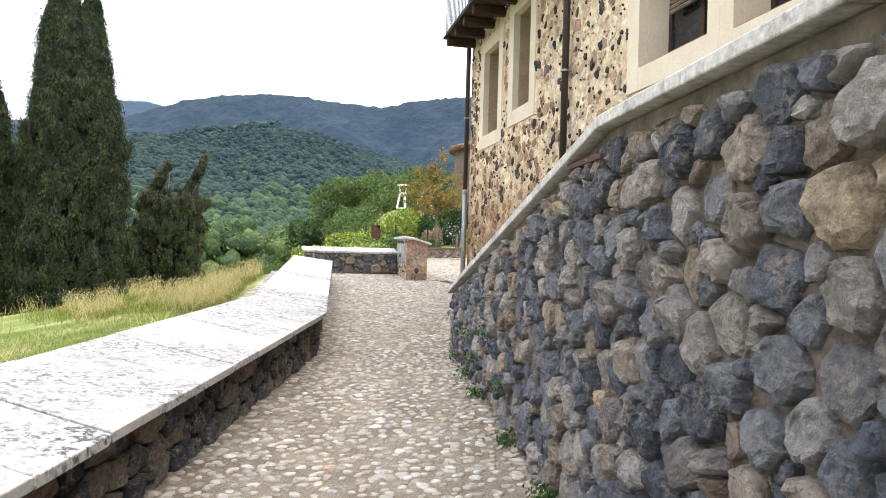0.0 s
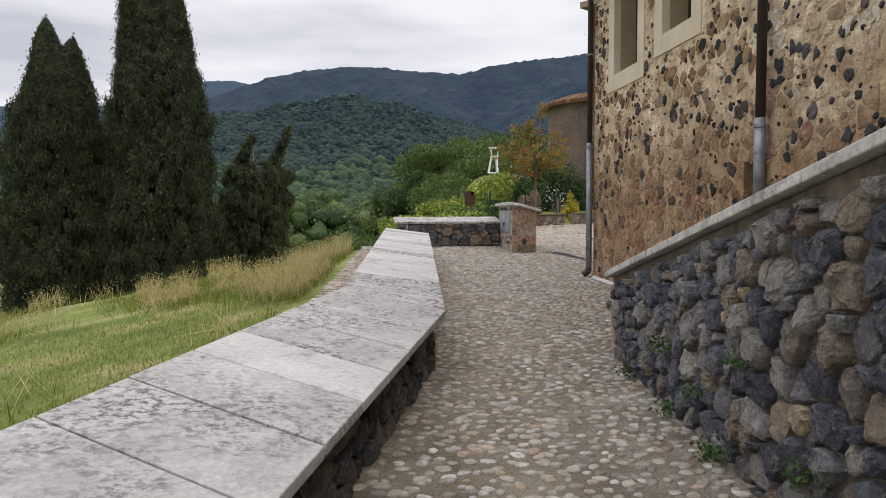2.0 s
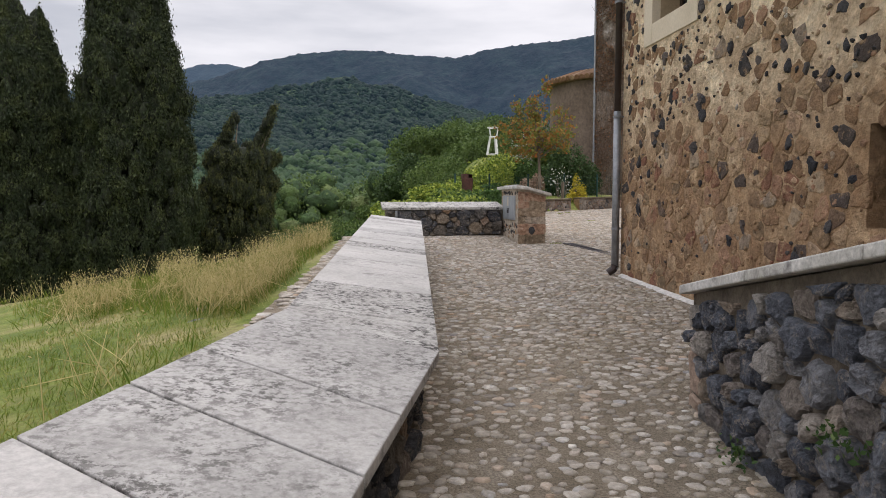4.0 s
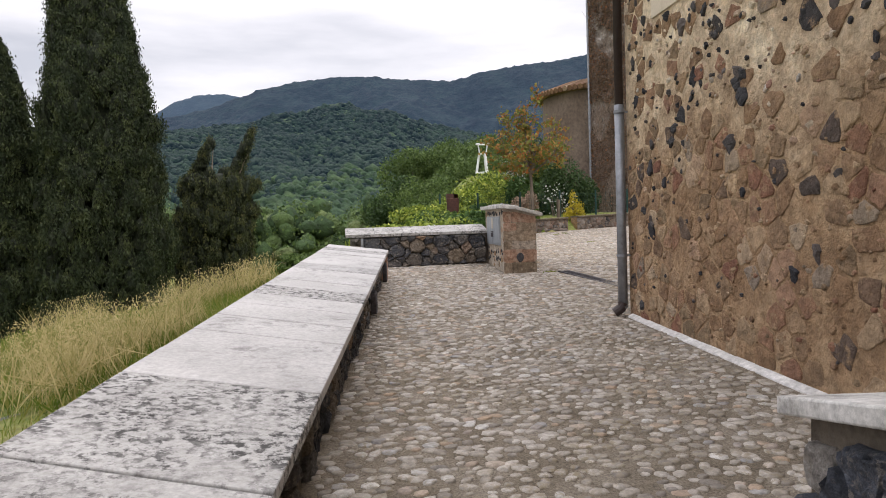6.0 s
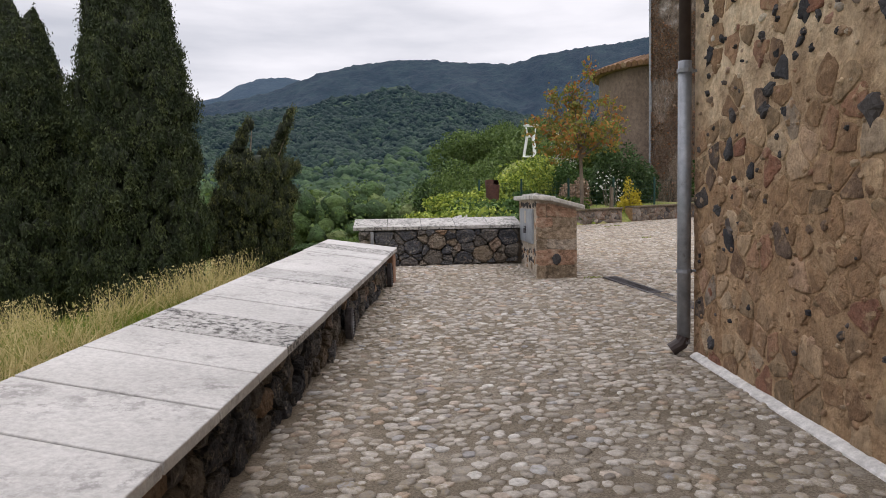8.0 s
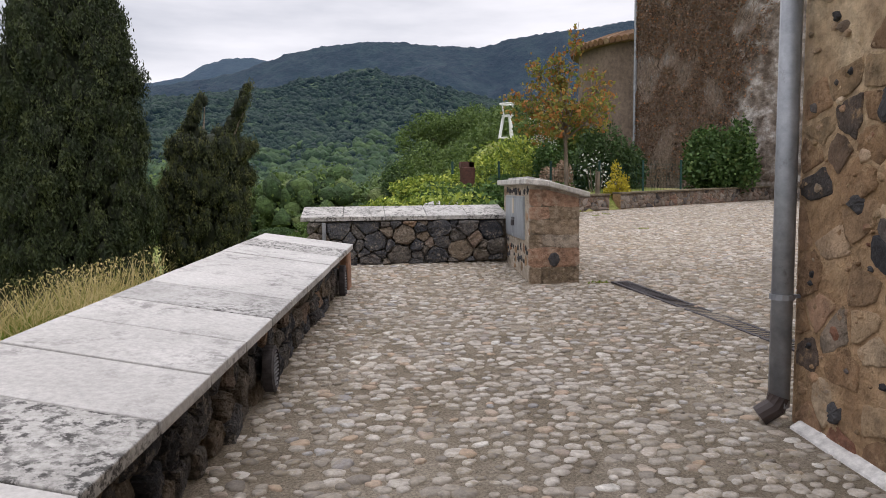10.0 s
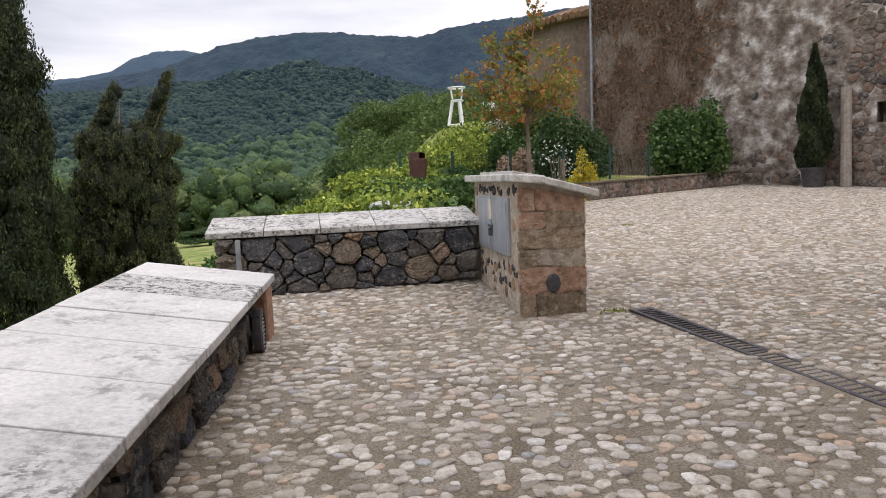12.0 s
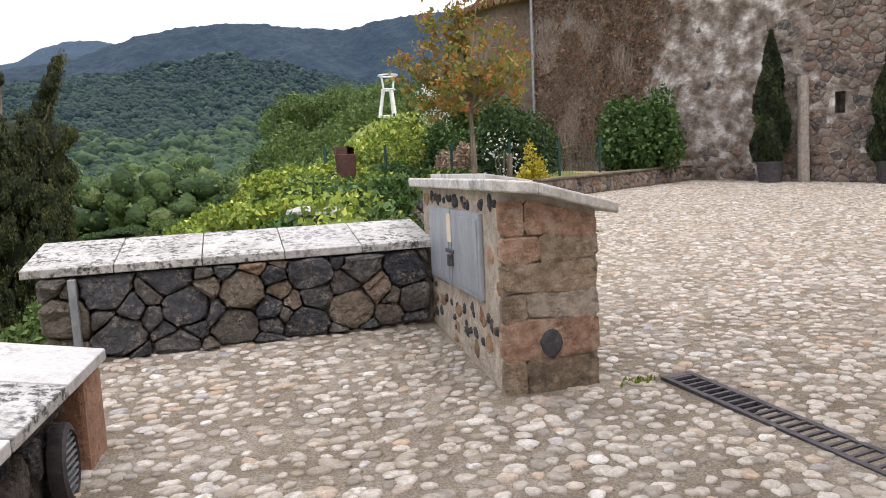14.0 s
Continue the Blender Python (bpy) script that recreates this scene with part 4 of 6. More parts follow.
def cypress(x, y, z, h, profile, columns, seed, label, mat=None):
    """profile: width by height fraction; columns: (offset, from fraction, top fraction, share of the width) of the forked top."""
    rng = np.random.default_rng(seed)
    t = empty("cypress", pose(x, y, z), label, "tree")
    fs, ws = zip(*profile)
    bm = bmesh.new()
    tube(bm, [(0, 0, -1), (0, 0, h * 0.5), (0, 0, h * 0.86)], [0.35, 0.22, 0.04])
    part("trunk", bm, M_BARK, t)
    # inner foliage, with the shade inside the crown put into its colour
    bm = bmesh.new()
    n = 26
    for off, f0, f1, share in columns:
        pts, rad = [], []
        for i in range(n + 1):
            f = f0 + (f1 * 0.97 - f0) * i / n
            k = min(1.0, (f1 - f) / (f1 - max(f0, f1 - 0.16)))
            pts.append((off, 0, f * h))
            rad.append(max(0.03, np.interp(f, fs, ws) / 2 * share * 0.62 * k ** 0.6))
        tube(bm, pts, rad, 14)
    for v in bm.verts:
        k = 1 + 0.22 * noise.noise(Vector((v.co.x * 0.9 + seed, v.co.y * 0.9, v.co.z * 0.9)))
        v.co.x, v.co.y = v.co.x * k, v.co.y * k
    part("inner_foliage", bm, M_CYP_SHADE, t)
    centres = []
    for off, f0, f1, share in columns:
        m = int(2300 * share * (f1 - f0) ** 0.6)
        f = f0 + (f1 - f0) * rng.random(m) ** 1.1
        a = rng.random(m) * 2 * np.pi
        k = np.clip((f1 - f) / 0.16, 0.02, 1) ** 0.6
        r = np.interp(f, fs, ws) / 2 * share * k
        lump = 0.93 + 0.22 * np.array([noise.noise((math.cos(q) * 1.6 + seed, math.sin(q) * 1.6, g * h * 0.6)) for q, g in zip(a, f)])
        r = r * lump * (0.8 + 0.22 * rng.random(m))
        centres.append(np.stack([off + r * np.cos(a), r * np.sin(a), f * h], 1))
    tufts = np.concatenate(centres)
    inner = tufts * np.array([0.87, 0.87, 1.0]) - np.array([0, 0, 0.12])
    # deep tufts take the same painted shade colour
    mesh_object("deep_foliage", *lumps([(*p, 0.24, 0.24, 0.5) for p in inner], rng), M_CYP_SHADE, t)
    sprays("crown", tufts, 0.125, 72, 0.055, mat or M_CYP, rng, t)
    return t


cypress(-9.5, 42, -3.4, 19.2, [(0, 6.0), (0.06, 6.5), (0.25, 6.4), (0.39, 5.8), (0.55, 5.0), (0.7, 4.1), (0.86, 3.3), (1.0, 2.7)],
        ((0.0, 0.0, 0.8, 1.0), (-0.62, 0.6, 1.0, 0.62), (0.78, 0.6, 0.94, 0.5)), 1, "tall dark green twin-tipped cypress")
cypress(-14.75, 42.4, -3.6, 15.0, [(0, 6.0), (0.1, 6.5), (0.3, 6.2), (0.5, 5.5), (0.7, 4.5), (0.88, 3.2), (1.0, 2.2)],
        ((0.0, 0.0, 0.92, 1.0), (-0.45, 0.6, 1.0, 0.55), (0.85, 0.55, 0.93, 0.5)), 2, "broad dark green cypress")


def bent_cypress():
    rng = np.random.default_rng(3)
    t = empty("cypress", pose(-4.9, 46, -3.8), "ragged wind-bent olive green cypress", "tree")
    bm = bmesh.new()
    tube(bm, [(0, 0, -1), (0, 0, 4), (-0.3, 0, 8)], [0.3, 0.2, 0.05])
    for a, b in (((-0.3, 0, 6.5), (0.0, 0, 9.6)), ((0.4, 0, 6.0), (2.2, 0, 10.1))):
        tube(bm, [a, b], [0.1, 0.015], 6)
    part("trunk", bm, M_BARK, t)
    blobs = [(-0.2, 0, 1.2, 1.75, 1.8, 1.6), (-0.3, 0, 3.2, 1.9, 1.8, 2.0), (-0.3, 0, 5.4, 1.95, 1.8, 1.6), (0.3, 0, 7.2, 1.6, 1.5, 1.2), (-1.2, 0, 7.1, 0.7, 0.8, 1.0)]
    # two leaning horns and a drooping shoulder
    for (x0, z0, x1, z1, w) in ((-1.2, 7.6, -0.1, 9.9, 0.38), (1.0, 7.8, 2.2, 10.4, 0.36), (1.0, 7.3, 2.3, 7.5, 0.45), (1.4, 6.5, 2.2, 6.0, 0.4), (-1.7, 5.6, -2.3, 5.0, 0.4)):
        for i in range(7):
            f = i / 6
            w1 = w * (1 - 0.68 * f)
            blobs += [(x0 + (x1 - x0) * f, 0.2 * math.sin(i), z0 + (z1 - z0) * f, w1, w1, w1 * 1.1)] * 3
    for k in range(80):
        a, f = rng.random() * 2 * math.pi, rng.random()
        r = np.interp(f, [0, 0.3, 0.65, 1.0], [1.65, 1.9, 1.9, 1.3])
        blobs.append((r * math.cos(a) - 0.2, r * math.sin(a), 0.6 + f * 7.2, 0.2 + 0.22 * rng.random(), 0.25, 0.3 + 0.4 * rng.random()))
    bm = bmesh.new()
    for b in blobs[:5]:
        r = bmesh.ops.create_icosphere(bm, subdivisions=2, radius=1)
        for v in r["verts"]:
            v.co = Vector((b[0] + v.co.x * b[3] * 0.72, b[1] + v.co.y * b[4] * 0.72, b[2] + v.co.z * b[5] * 0.8))
    # inner and deep lumps carry the crown's shade in their colour
    part("inner_foliage", bm, M_CYP_SHADE, t)
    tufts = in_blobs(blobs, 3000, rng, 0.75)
    mesh_object("deep_foliage", *lumps([(p[0] * 0.92, p[1] * 0.92, p[2] - 0.08, 0.15, 0.15, 0.28) for p in tufts], rng), M_CYP_SHADE, t)
    sprays("crown", tufts, 0.085, 44, 0.045, M_CYP_B, rng, t)


bent_cypress()


# ---- house details ----
M_LIMEWASH = material("white mortar", [(0.3, (0.5, 0.48, 0.45)), (0.7, (0.66, 0.64, 0.61))], scale=5, bump=0.4, bump_scale=30)


def build_house_details():
    rng = np.random.default_rng(51)
    # balcony
    bal = empty("balcony", HF, "dark timber balcony with iron railing under the eaves", "balcony")
    s0, s1, z, out = 0.12, 5.87, 5.86, 0.64
    s = s0
    while s < s1:
        bm = bmesh.new()
        box(bm, s, s + 0.14, -out, 0.02, z, z + 0.17, bevel=0.015)
        part("beam", bm, M_WOOD, bal)
        s += 0.72
    for i in range(5):
        bm = bmesh.new()
        box(bm, s0 - 0.1, s1, -out - 0.06 + i * 0.135, -out + 0.07 + i * 0.135, z + 0.172, z + 0.21)
        part("board", bm, M_WOOD, bal)
    for zz in (z + 0.3, z + 1.15):
        bm = bmesh.new()
        tube(bm, [(s0 - 0.05, -out, zz), (s1, -out, zz)], 0.014, 6)
        part("rail", bm, M_IRON, bal)
    s = s0 - 0.05
    while s < s1:
        bm = bmesh.new()
        tube(bm, [(s, -out, z + 0.21), (s, -out, z + 1.15)], 0.008, 5)
        part("baluster", bm, M_IRON, bal)
        s += 0.12
    # downpipes
    for s, zt, zb, zm, shoe in ((0.03, 9.3, path_z(14.7) + 0.1, 2.72, True), (5.64, 9.3, 1.45, 2.42, False)):
        pipe = empty("downpipe", HF, "brown painted downpipe with a grey zinc lower length", "downpipe", "house downpipes")
        bm = bmesh.new()
        tube(bm, [(s, -0.1, zm - 0.02), (s, -0.1, zt)], 0.05, 12)
        part("upper_pipe", bm, M_PIPE, pipe, smooth=True)
        bm = bmesh.new()
        pts = [(s, -0.1, zb), (s, -0.1, zm)]
        tube(bm, pts, 0.056, 12)
        part("lower_pipe", bm, M_ZINC, pipe, "grey zinc pipe", smooth=True)
        if shoe:
            bm = bmesh.new()
            tube(bm, [(s, -0.1, zb + 0.06), (s, -0.12, zb - 0.0), (s - 0.02, -0.2, zb - 0.06)], [0.06, 0.06, 0.058], 12)
            part("shoe", bm, M_PIPE, pipe)
        for zz in (zb + 0.62, zm - 0.08, zm + 1.6):
            bm = bmesh.new()
            tube(bm, [(s, -0.1, zz - 0.015), (s, -0.1, zz + 0.015)], 0.066, 12)
            box(bm, s - 0.012, s + 0.012, -0.1, 0.0, zz - 0.01, zz + 0.01)
            part("bracket", bm, M_ZINC, pipe)
    # white mortar strip at the foot of the facade
    bm = bmesh.new()
    n = 24
    rows = []
    for i in range(n + 1):
        s = 0.1 + 7.0 * i / n
        w = HF @ Vector((s, 0, 0))
        zz = path_z(w.y)
        jit = 0.012 * noise.noise((s * 3, 0, 0))
        rows.append([bm.verts.new(v) for v in ((s, -0.085 + jit, zz - 0.02), (s, -0.075 + jit, zz + 0.012), (s, -0.025, zz + 0.035 + jit), (s, 0.02, zz + 0.04))])
    for a, b in zip(rows, rows[1:]):
        for j in range(3):
            bm.faces.new((a[j], b[j], b[j + 1], a[j + 1]))
    strip = part("kerb_strip", bm, M_LIMEWASH)
    strip.matrix_world = HF
    tagged(strip, "white mortar fillet along the foot of the house", "kerb", kind="structure")
    # rusty beam end under the coping
    bm = bmesh.new()
    box(bm, 5.45, 6.0, -0.03, 0.1, 1.9, 1.93, bevel=0.004)
    ob = part("steel_beam", bm, M_RUST)
    ob.matrix_world = RW
    tagged(ob, "rusty steel beam end under the wall coping", "beam")


build_house_details()


def build_grate():
    m = frame_at(5.48, 18.95, path_z(18.95) + 0.014, 0.105, -1)
    slope = (path_z(15) - path_z(18.95)) / 3.95
    g = empty("drain_grate", m, "long dark cast-iron slotted drain channel set in the cobbles", "drain")
    L = 4.1
    for y0, y1 in ((-0.2, -0.165), (-0.015, 0.02)):
        bm = bmesh.new()
        for s0 in (0,):
            vs = []
            for s in (0, L):
                vs.append([bm.verts.new((s, y, s * slope + z)) for y, z in ((y0, -0.04), (y0, 0.008), (y1, 0.008), (y1, -0.04))])
            for j in range(4):
                bm.faces.new((vs[0][j], vs[1][j], vs[1][(j + 1) % 4], vs[0][(j + 1) % 4]))
        part("rail", bm, M_IRON, g)
    # black sheet just below the bar tops paints the drain's dark depth
    bm = bmesh.new()
    vs = [bm.verts.new((s, y, s * slope - 0.008)) for s, y in ((0, -0.19), (L, -0.19), (L, 0.0), (0, 0.0))]
    bm.faces.new(vs)
    part("channel", bm, M_GLASS, g, "black sheet in place of the shaded drain depth")
    n = 69
    me = None
    for i in range(n + 1):
        wide = 0.05 if i % 23 == 0 else 0.02
        s = L * i / n
        if i % 23 == 0 or me is None:
            bm = bmesh.new()
            box(bm, -wide / 2, wide / 2, -0.166, -0.014, -0.02, 0.006, bevel=0.003)
            ob = part("bar", bm, M_IRON, g)
            if i % 23:
                me = ob.data
        else:
            ob = new("bar", me)
            ob.parent = g
        ob.location = (min(max(s, wide / 2), L - wide / 2), 0, s * slope)


build_grate()


def build_vents():
    d = BEND_END - KINK
    for y, zc, hh in ((18.69, 0.57, 0.36), (15.48, 0.46, 0.3)):
        x = bench_right(y) - 0.045
        m = frame_at(x, y, zc, d.x, d.y)
        v = empty("lamp_vent", m, "dark oval louvred wall lamp set in the parapet", "wall lamp", "parapet lamps")
        bm = bmesh.new()
        ring = []
        for r, yy in ((1.0, 0.04), (1.0, -0.02), (0.82, -0.03), (0.8, 0.0)):
            ring.append([bm.verts.new((0.1 * r * math.cos(a), yy, hh / 2 * r * math.sin(a))) for a in (2 * math.pi * i / 24 for i in range(24))])
        for a, b in zip(ring, ring[1:]):
            for j in range(24):
                bm.faces.new((a[j], a[(j + 1) % 24], b[(j + 1) % 24], b[j]))
        bm.faces.new(ring[-1])
        part("housing", bm, M_IRON, v, smooth=False)
        for i in range(9):
            zz = (i - 4) * hh * 0.085
            w = 0.08 * math.sqrt(max(0.05, 1 - (zz / (hh * 0.42)) ** 2))
            bm = bmesh.new()
            box(bm, -w, w, -0.022, 0.0, zz - 0.006, zz + 0.006)
            part("louvre", bm, M_ZINC, v)
    # brick-red end block of the parapet
    m = frame_at(2.145, 18.93, 0, d.x, d.y)
    bm = bmesh.new()
    box(bm, 0.0, 0.27, -0.035, 0.24, 0.3, 0.865, bevel=0.03)
    for v in bm.verts:
        v.co += Vector([noise.noise(v.co * 9 + Vector((k, 0, 0))) * 0.015 for k in (1, 5, 9)])
    ob = part("end_block", bm, M_PINK, bench, "rough reddish sandstone end block")
    ob.matrix_world = m
    # steel post before the cross wall
    bm = bmesh.new()
    box(bm, 1.815, 1.865, 20.6, 20.65, 0.45, 1.12, bevel=0.004)
    tagged(part("steel_post", bm, M_ZINC), "short grey steel post against the low wall", "post")


M_PINK = material("reddish sandstone", [(0.3, (0.26, 0.14, 0.09)), (0.7, (0.36, 0.22, 0.15))], scale=5, bump=0.8, bump_scale=30)
build_vents()


# ---- garden ----
FAR = [(0.0, (0.05, 0.047, 0.05)), (0.2, (0.1, 0.088, 0.082)), (0.3, (0.12, 0.09, 0.07)), (0.6, (0.165, 0.13, 0.104)), (0.8, (0.18, 0.105, 0.075)), (1.0, (0.3, 0.26, 0.225))]
M_FSTONE = material("old wall stone", FAR, vary="object", bump=1.0, bump_scale=14, rough=0.95, distance=0.05, stain=(0.22, 0.19, 0.16), stain_scale=5, stain_at=(0.47, 0.6), grain=(0.5, 1.4))
M_FSTONE_I = material("old wall stone joined", FAR, vary="island", bump=1.0, bump_scale=14, rough=0.95, distance=0.05, stain=(0.22, 0.19, 0.16), stain_scale=5, stain_at=(0.47, 0.6), grain=(0.5, 1.4))


def shrub(name, x, y, z, rx, ry, h, n, size, mat, label, seed, lumps=9, cat="shrub"):
    rng = np.random.default_rng(seed)
    blobs = []
    for i in range(lumps):
        a, r = rng.random() * 6.28, rng.random() ** 0.5 * 0.65
        hh = h * (0.35 + 0.5 * rng.random())
        blobs.append((math.cos(a) * r * rx, math.sin(a) * r * ry, hh * 0.75, rx * (0.3 + 0.25 * rng.random()), ry * (0.3 + 0.25 * rng.random()), hh * 0.42 + 0.1))
    t = empty(name, pose(x, y, z), label, cat)
    bm = bmesh.new()
    for i in range(5):
        a = i * 1.3
        tube(bm, [(0.05 * math.cos(a), 0.05 * math.sin(a), -0.3), (rx * 0.3 * math.cos(a), ry * 0.3 * math.sin(a), h * 0.6)], [0.03, 0.01], 5)
    part("stems", bm, M_BARK, t)
    ob = leaves("foliage", in_blobs(blobs, int(n * 2.2), rng, 0.45), size * 0.62, mat, rng, t)
    return t


shrub("laurel_bush", 14.05, 32.4, 1.0, 1.15, 1.1, 2.8, 5000, 0.14, M_SHRUB, "dense glossy green laurel bush in a walled bed", 61, 20)
shrub("evergreen_bush", 10.2, 32.2, 1.0, 1.3, 1.0, 2.6, 4000, 0.12, M_TREE_D, "dark evergreen bush behind the fence", 63)
shrub("evergreen_bush", 8.9, 32.8, 1.1, 1.1, 1.0, 2.1, 2800, 0.11, M_SHRUB, "green rose bush behind the fence", 64)
shrub("yellow_bush", 9.75, 30.15, 0.92, 0.42, 0.35, 1.35, 900, 0.07, M_YELLOW, "small bright yellow-leaved bush", 65, 7)
shrub("vine_heap", 8.2, 31.6, 1.0, 0.75, 0.7, 1.5, 2600, 0.1, M_DRY, "heap of dry brown vine stems", 66, 6)
for i, (x, y, z, r, h, mt) in enumerate([(6.3, 32.6, 0.9, 1.3, 1.9, M_LIME), (7.6, 34.2, 1.2, 1.6, 2.2, M_LIME), (9.4, 35.6, 2.0, 1.5, 2.4, M_TREE), (6.0, 35.4, 1.2, 1.6, 2.0, M_TREE),
                                          (4.6, 30.2, 0.2, 1.2, 1.3, M_LIME), (3.6, 27.6, -0.1, 1.1, 1.25, M_LIME), (2.9, 30.4, -0.9, 1.6, 1.9, M_LIME), (3.6, 24.6, -0.1, 0.9, 0.9, M_SHRUB),
                                          (5.2, 26.4, 0.2, 0.9, 0.8, M_SHRUB), (1.8, 26.2, -1.0, 1.3, 1.5, M_SHRUB), (6.6, 30.6, 0.7, 1.0, 1.0, M_SHRUB), (4.9, 33.6, 0.1, 1.5, 1.9, M_TREE),
                                          (0.6, 29.0, -2.2, 1.8, 2.2, M_TREE), (11.0, 36.2, 1.6, 1.4, 2.6, M_TREE_D), (1.5, 34.5, -2.2, 2.2, 2.8, M_TREE), (5.6, 38.6, 1.0, 2.0, 2.6, M_TREE)]):
    zz = max(z, ground_z(x, y) - 0.15)
    shrub("garden_shrub", x, y, zz, r, r, max(0.6, z + h - zz), 2400, 0.12, mt, "yellow-green spreading shrub on the terrace edge" if mt is M_LIME else "leafy green shrub on the terrace edge", 70 + i)
shrub("white_rose", 9.0, 34.9, 2.2, 0.7, 0.6, 2.5, 420, 0.075, M_FLOWER, "climbing rose covered in white blossom", 67, 14)
shrub("white_rose", 9.4, 31.0, 1.2, 0.9, 0.5, 1.5, 60, 0.08, M_FLOWER, "scattered white rose blossom", 68, 8)


def build_orange_tree():
    rng = np.random.default_rng(91)
    t = empty("ornamental_tree", pose(7.85, 28.95, 0.9), "slender young tree with orange and green leaves", "tree")
    bm = bmesh.new()
    tube(bm, [(0, 0, -0.3), (0.02, 0, 0.9), (-0.01, 0.02, 2.0)], [0.075, 0.06, 0.05], 8)
    part("trunk", bm, M_BARK, t)
    pts, bm = [], bmesh.new()
    for i in range(15):
        a, up = i * 2.4 + rng.random(), 0.5 + 1.0 * rng.random()
        L = 1.05 + 0.8 * rng.random()
        base = Vector((0, 0, 1.9 + 0.35 * rng.random()))
        d = Vector((math.cos(a), math.sin(a), up)).normalized()
        path = [base, base + d * L * 0.4, base + d * L * 0.75 + Vector((0, 0, 0.08)), base + d * L + Vector((0, 0, 0.2))]
        tube(bm, path, [0.032, 0.02, 0.012, 0.005], 5)
        for k in range(8):
            f = 0.4 + 0.65 * rng.random()
            c = base + d * L * f + Vector(rng.normal(size=3) * 0.26)
            m = 22
            pts.append(np.array(c) + rng.normal(size=(m, 3)) * np.array([0.12, 0.12, 0.07]))
            tube(bm, [base + d * L * min(f, 0.9) * 0.8, c], [0.008, 0.003], 4)
    for i in range(5):
        b = Vector((0.1 * math.cos(i), 0.1 * math.sin(i), 2.6))
        c = b + Vector(rng.normal(size=3) * 0.3) + Vector((0, 0, 1.6))
        tube(bm, [Vector((0, 0, 1.95)), b, c], [0.035, 0.025, 0.006], 5)
        for k in range(7):
            pts.append(np.array(b.lerp(c, 0.4 + 0.6 * rng.random())) + rng.normal(size=(20, 3)) * 0.12)
    part("branch_work", bm, M_BARK, t)
    leaves("crown", np.concatenate(pts), 0.075, M_AUTUMN, rng, t)


build_orange_tree()


def build_bed_walls():
    rng = np.random.default_rng(95)
    for (x0, y0, x1, y1, h) in ((6.9, 28.35, 9.25, 29.43, 0.4), (9.65, 29.62, 16.0, 32.55, 0.42)):
        L = math.hypot(x1 - x0, y1 - y0)
        m = frame_at(x0, y0, 0, x1 - x0, y1 - y0)
        w = empty("bed_wall", m, "low mossy stone edging wall of a planting bed", "garden wall", "planting bed walls")
        zf = lambda s: path_z(y0 + (y1 - y0) * s / L)
        bm = bmesh.new()
        for s0, s1 in ((0, L),):
            vs = []
            for s in (0, L / 2, L):
                vs.append([bm.verts.new((s, y, z)) for y, z in ((0, zf(s) - 0.2), (0, zf(s) + h), (0.3, zf(s) + h), (0.3, zf(s) - 0.2))])
            for a, b in zip(vs, vs[1:]):
                for j in range(4):
                    bm.faces.new((a[j], b[j], b[(j + 1) % 4], a[(j + 1) % 4]))
            bm.faces.new(vs[0])
            bm.faces.new(vs[-1][::-1])
        part("core", bm, M_MORTAR, w)
        cells = [[(q[0], zf(q[0]) + q[1]) for q in c] for c in clip_cells(scatter(rng, 0, L, 0, h, 0.3, 0.11), [(0, 0), (L, 0), (L, h), (0, h)])]
        stones(w, cells, rng, 0.006, 0.02, M_FSTONE, M_FSTONE_I, limit=140, flat=True)
        s = 0
        while s < L - 0.1:
            e = min(L, s + 0.9 + 0.3 * rng.random())
            slab(w, (s + 0.004, -0.06, zf(s) + h + 0.05), (e - 0.004, -0.06, zf(e) + h + 0.05), (e - 0.004, 0.34, zf(e) + h + 0.05), (s + 0.004, 0.34, zf(s) + h + 0.05), 0.05, M_MOSS, "capstone", 0.01)
            s = e


M_MOSS = material("mossy capstone", [(0.3, (0.1, 0.08, 0.05)), (0.7, (0.2, 0.17, 0.12))], scale=3, bump=0.6, bump_scale=25)
build_bed_walls()


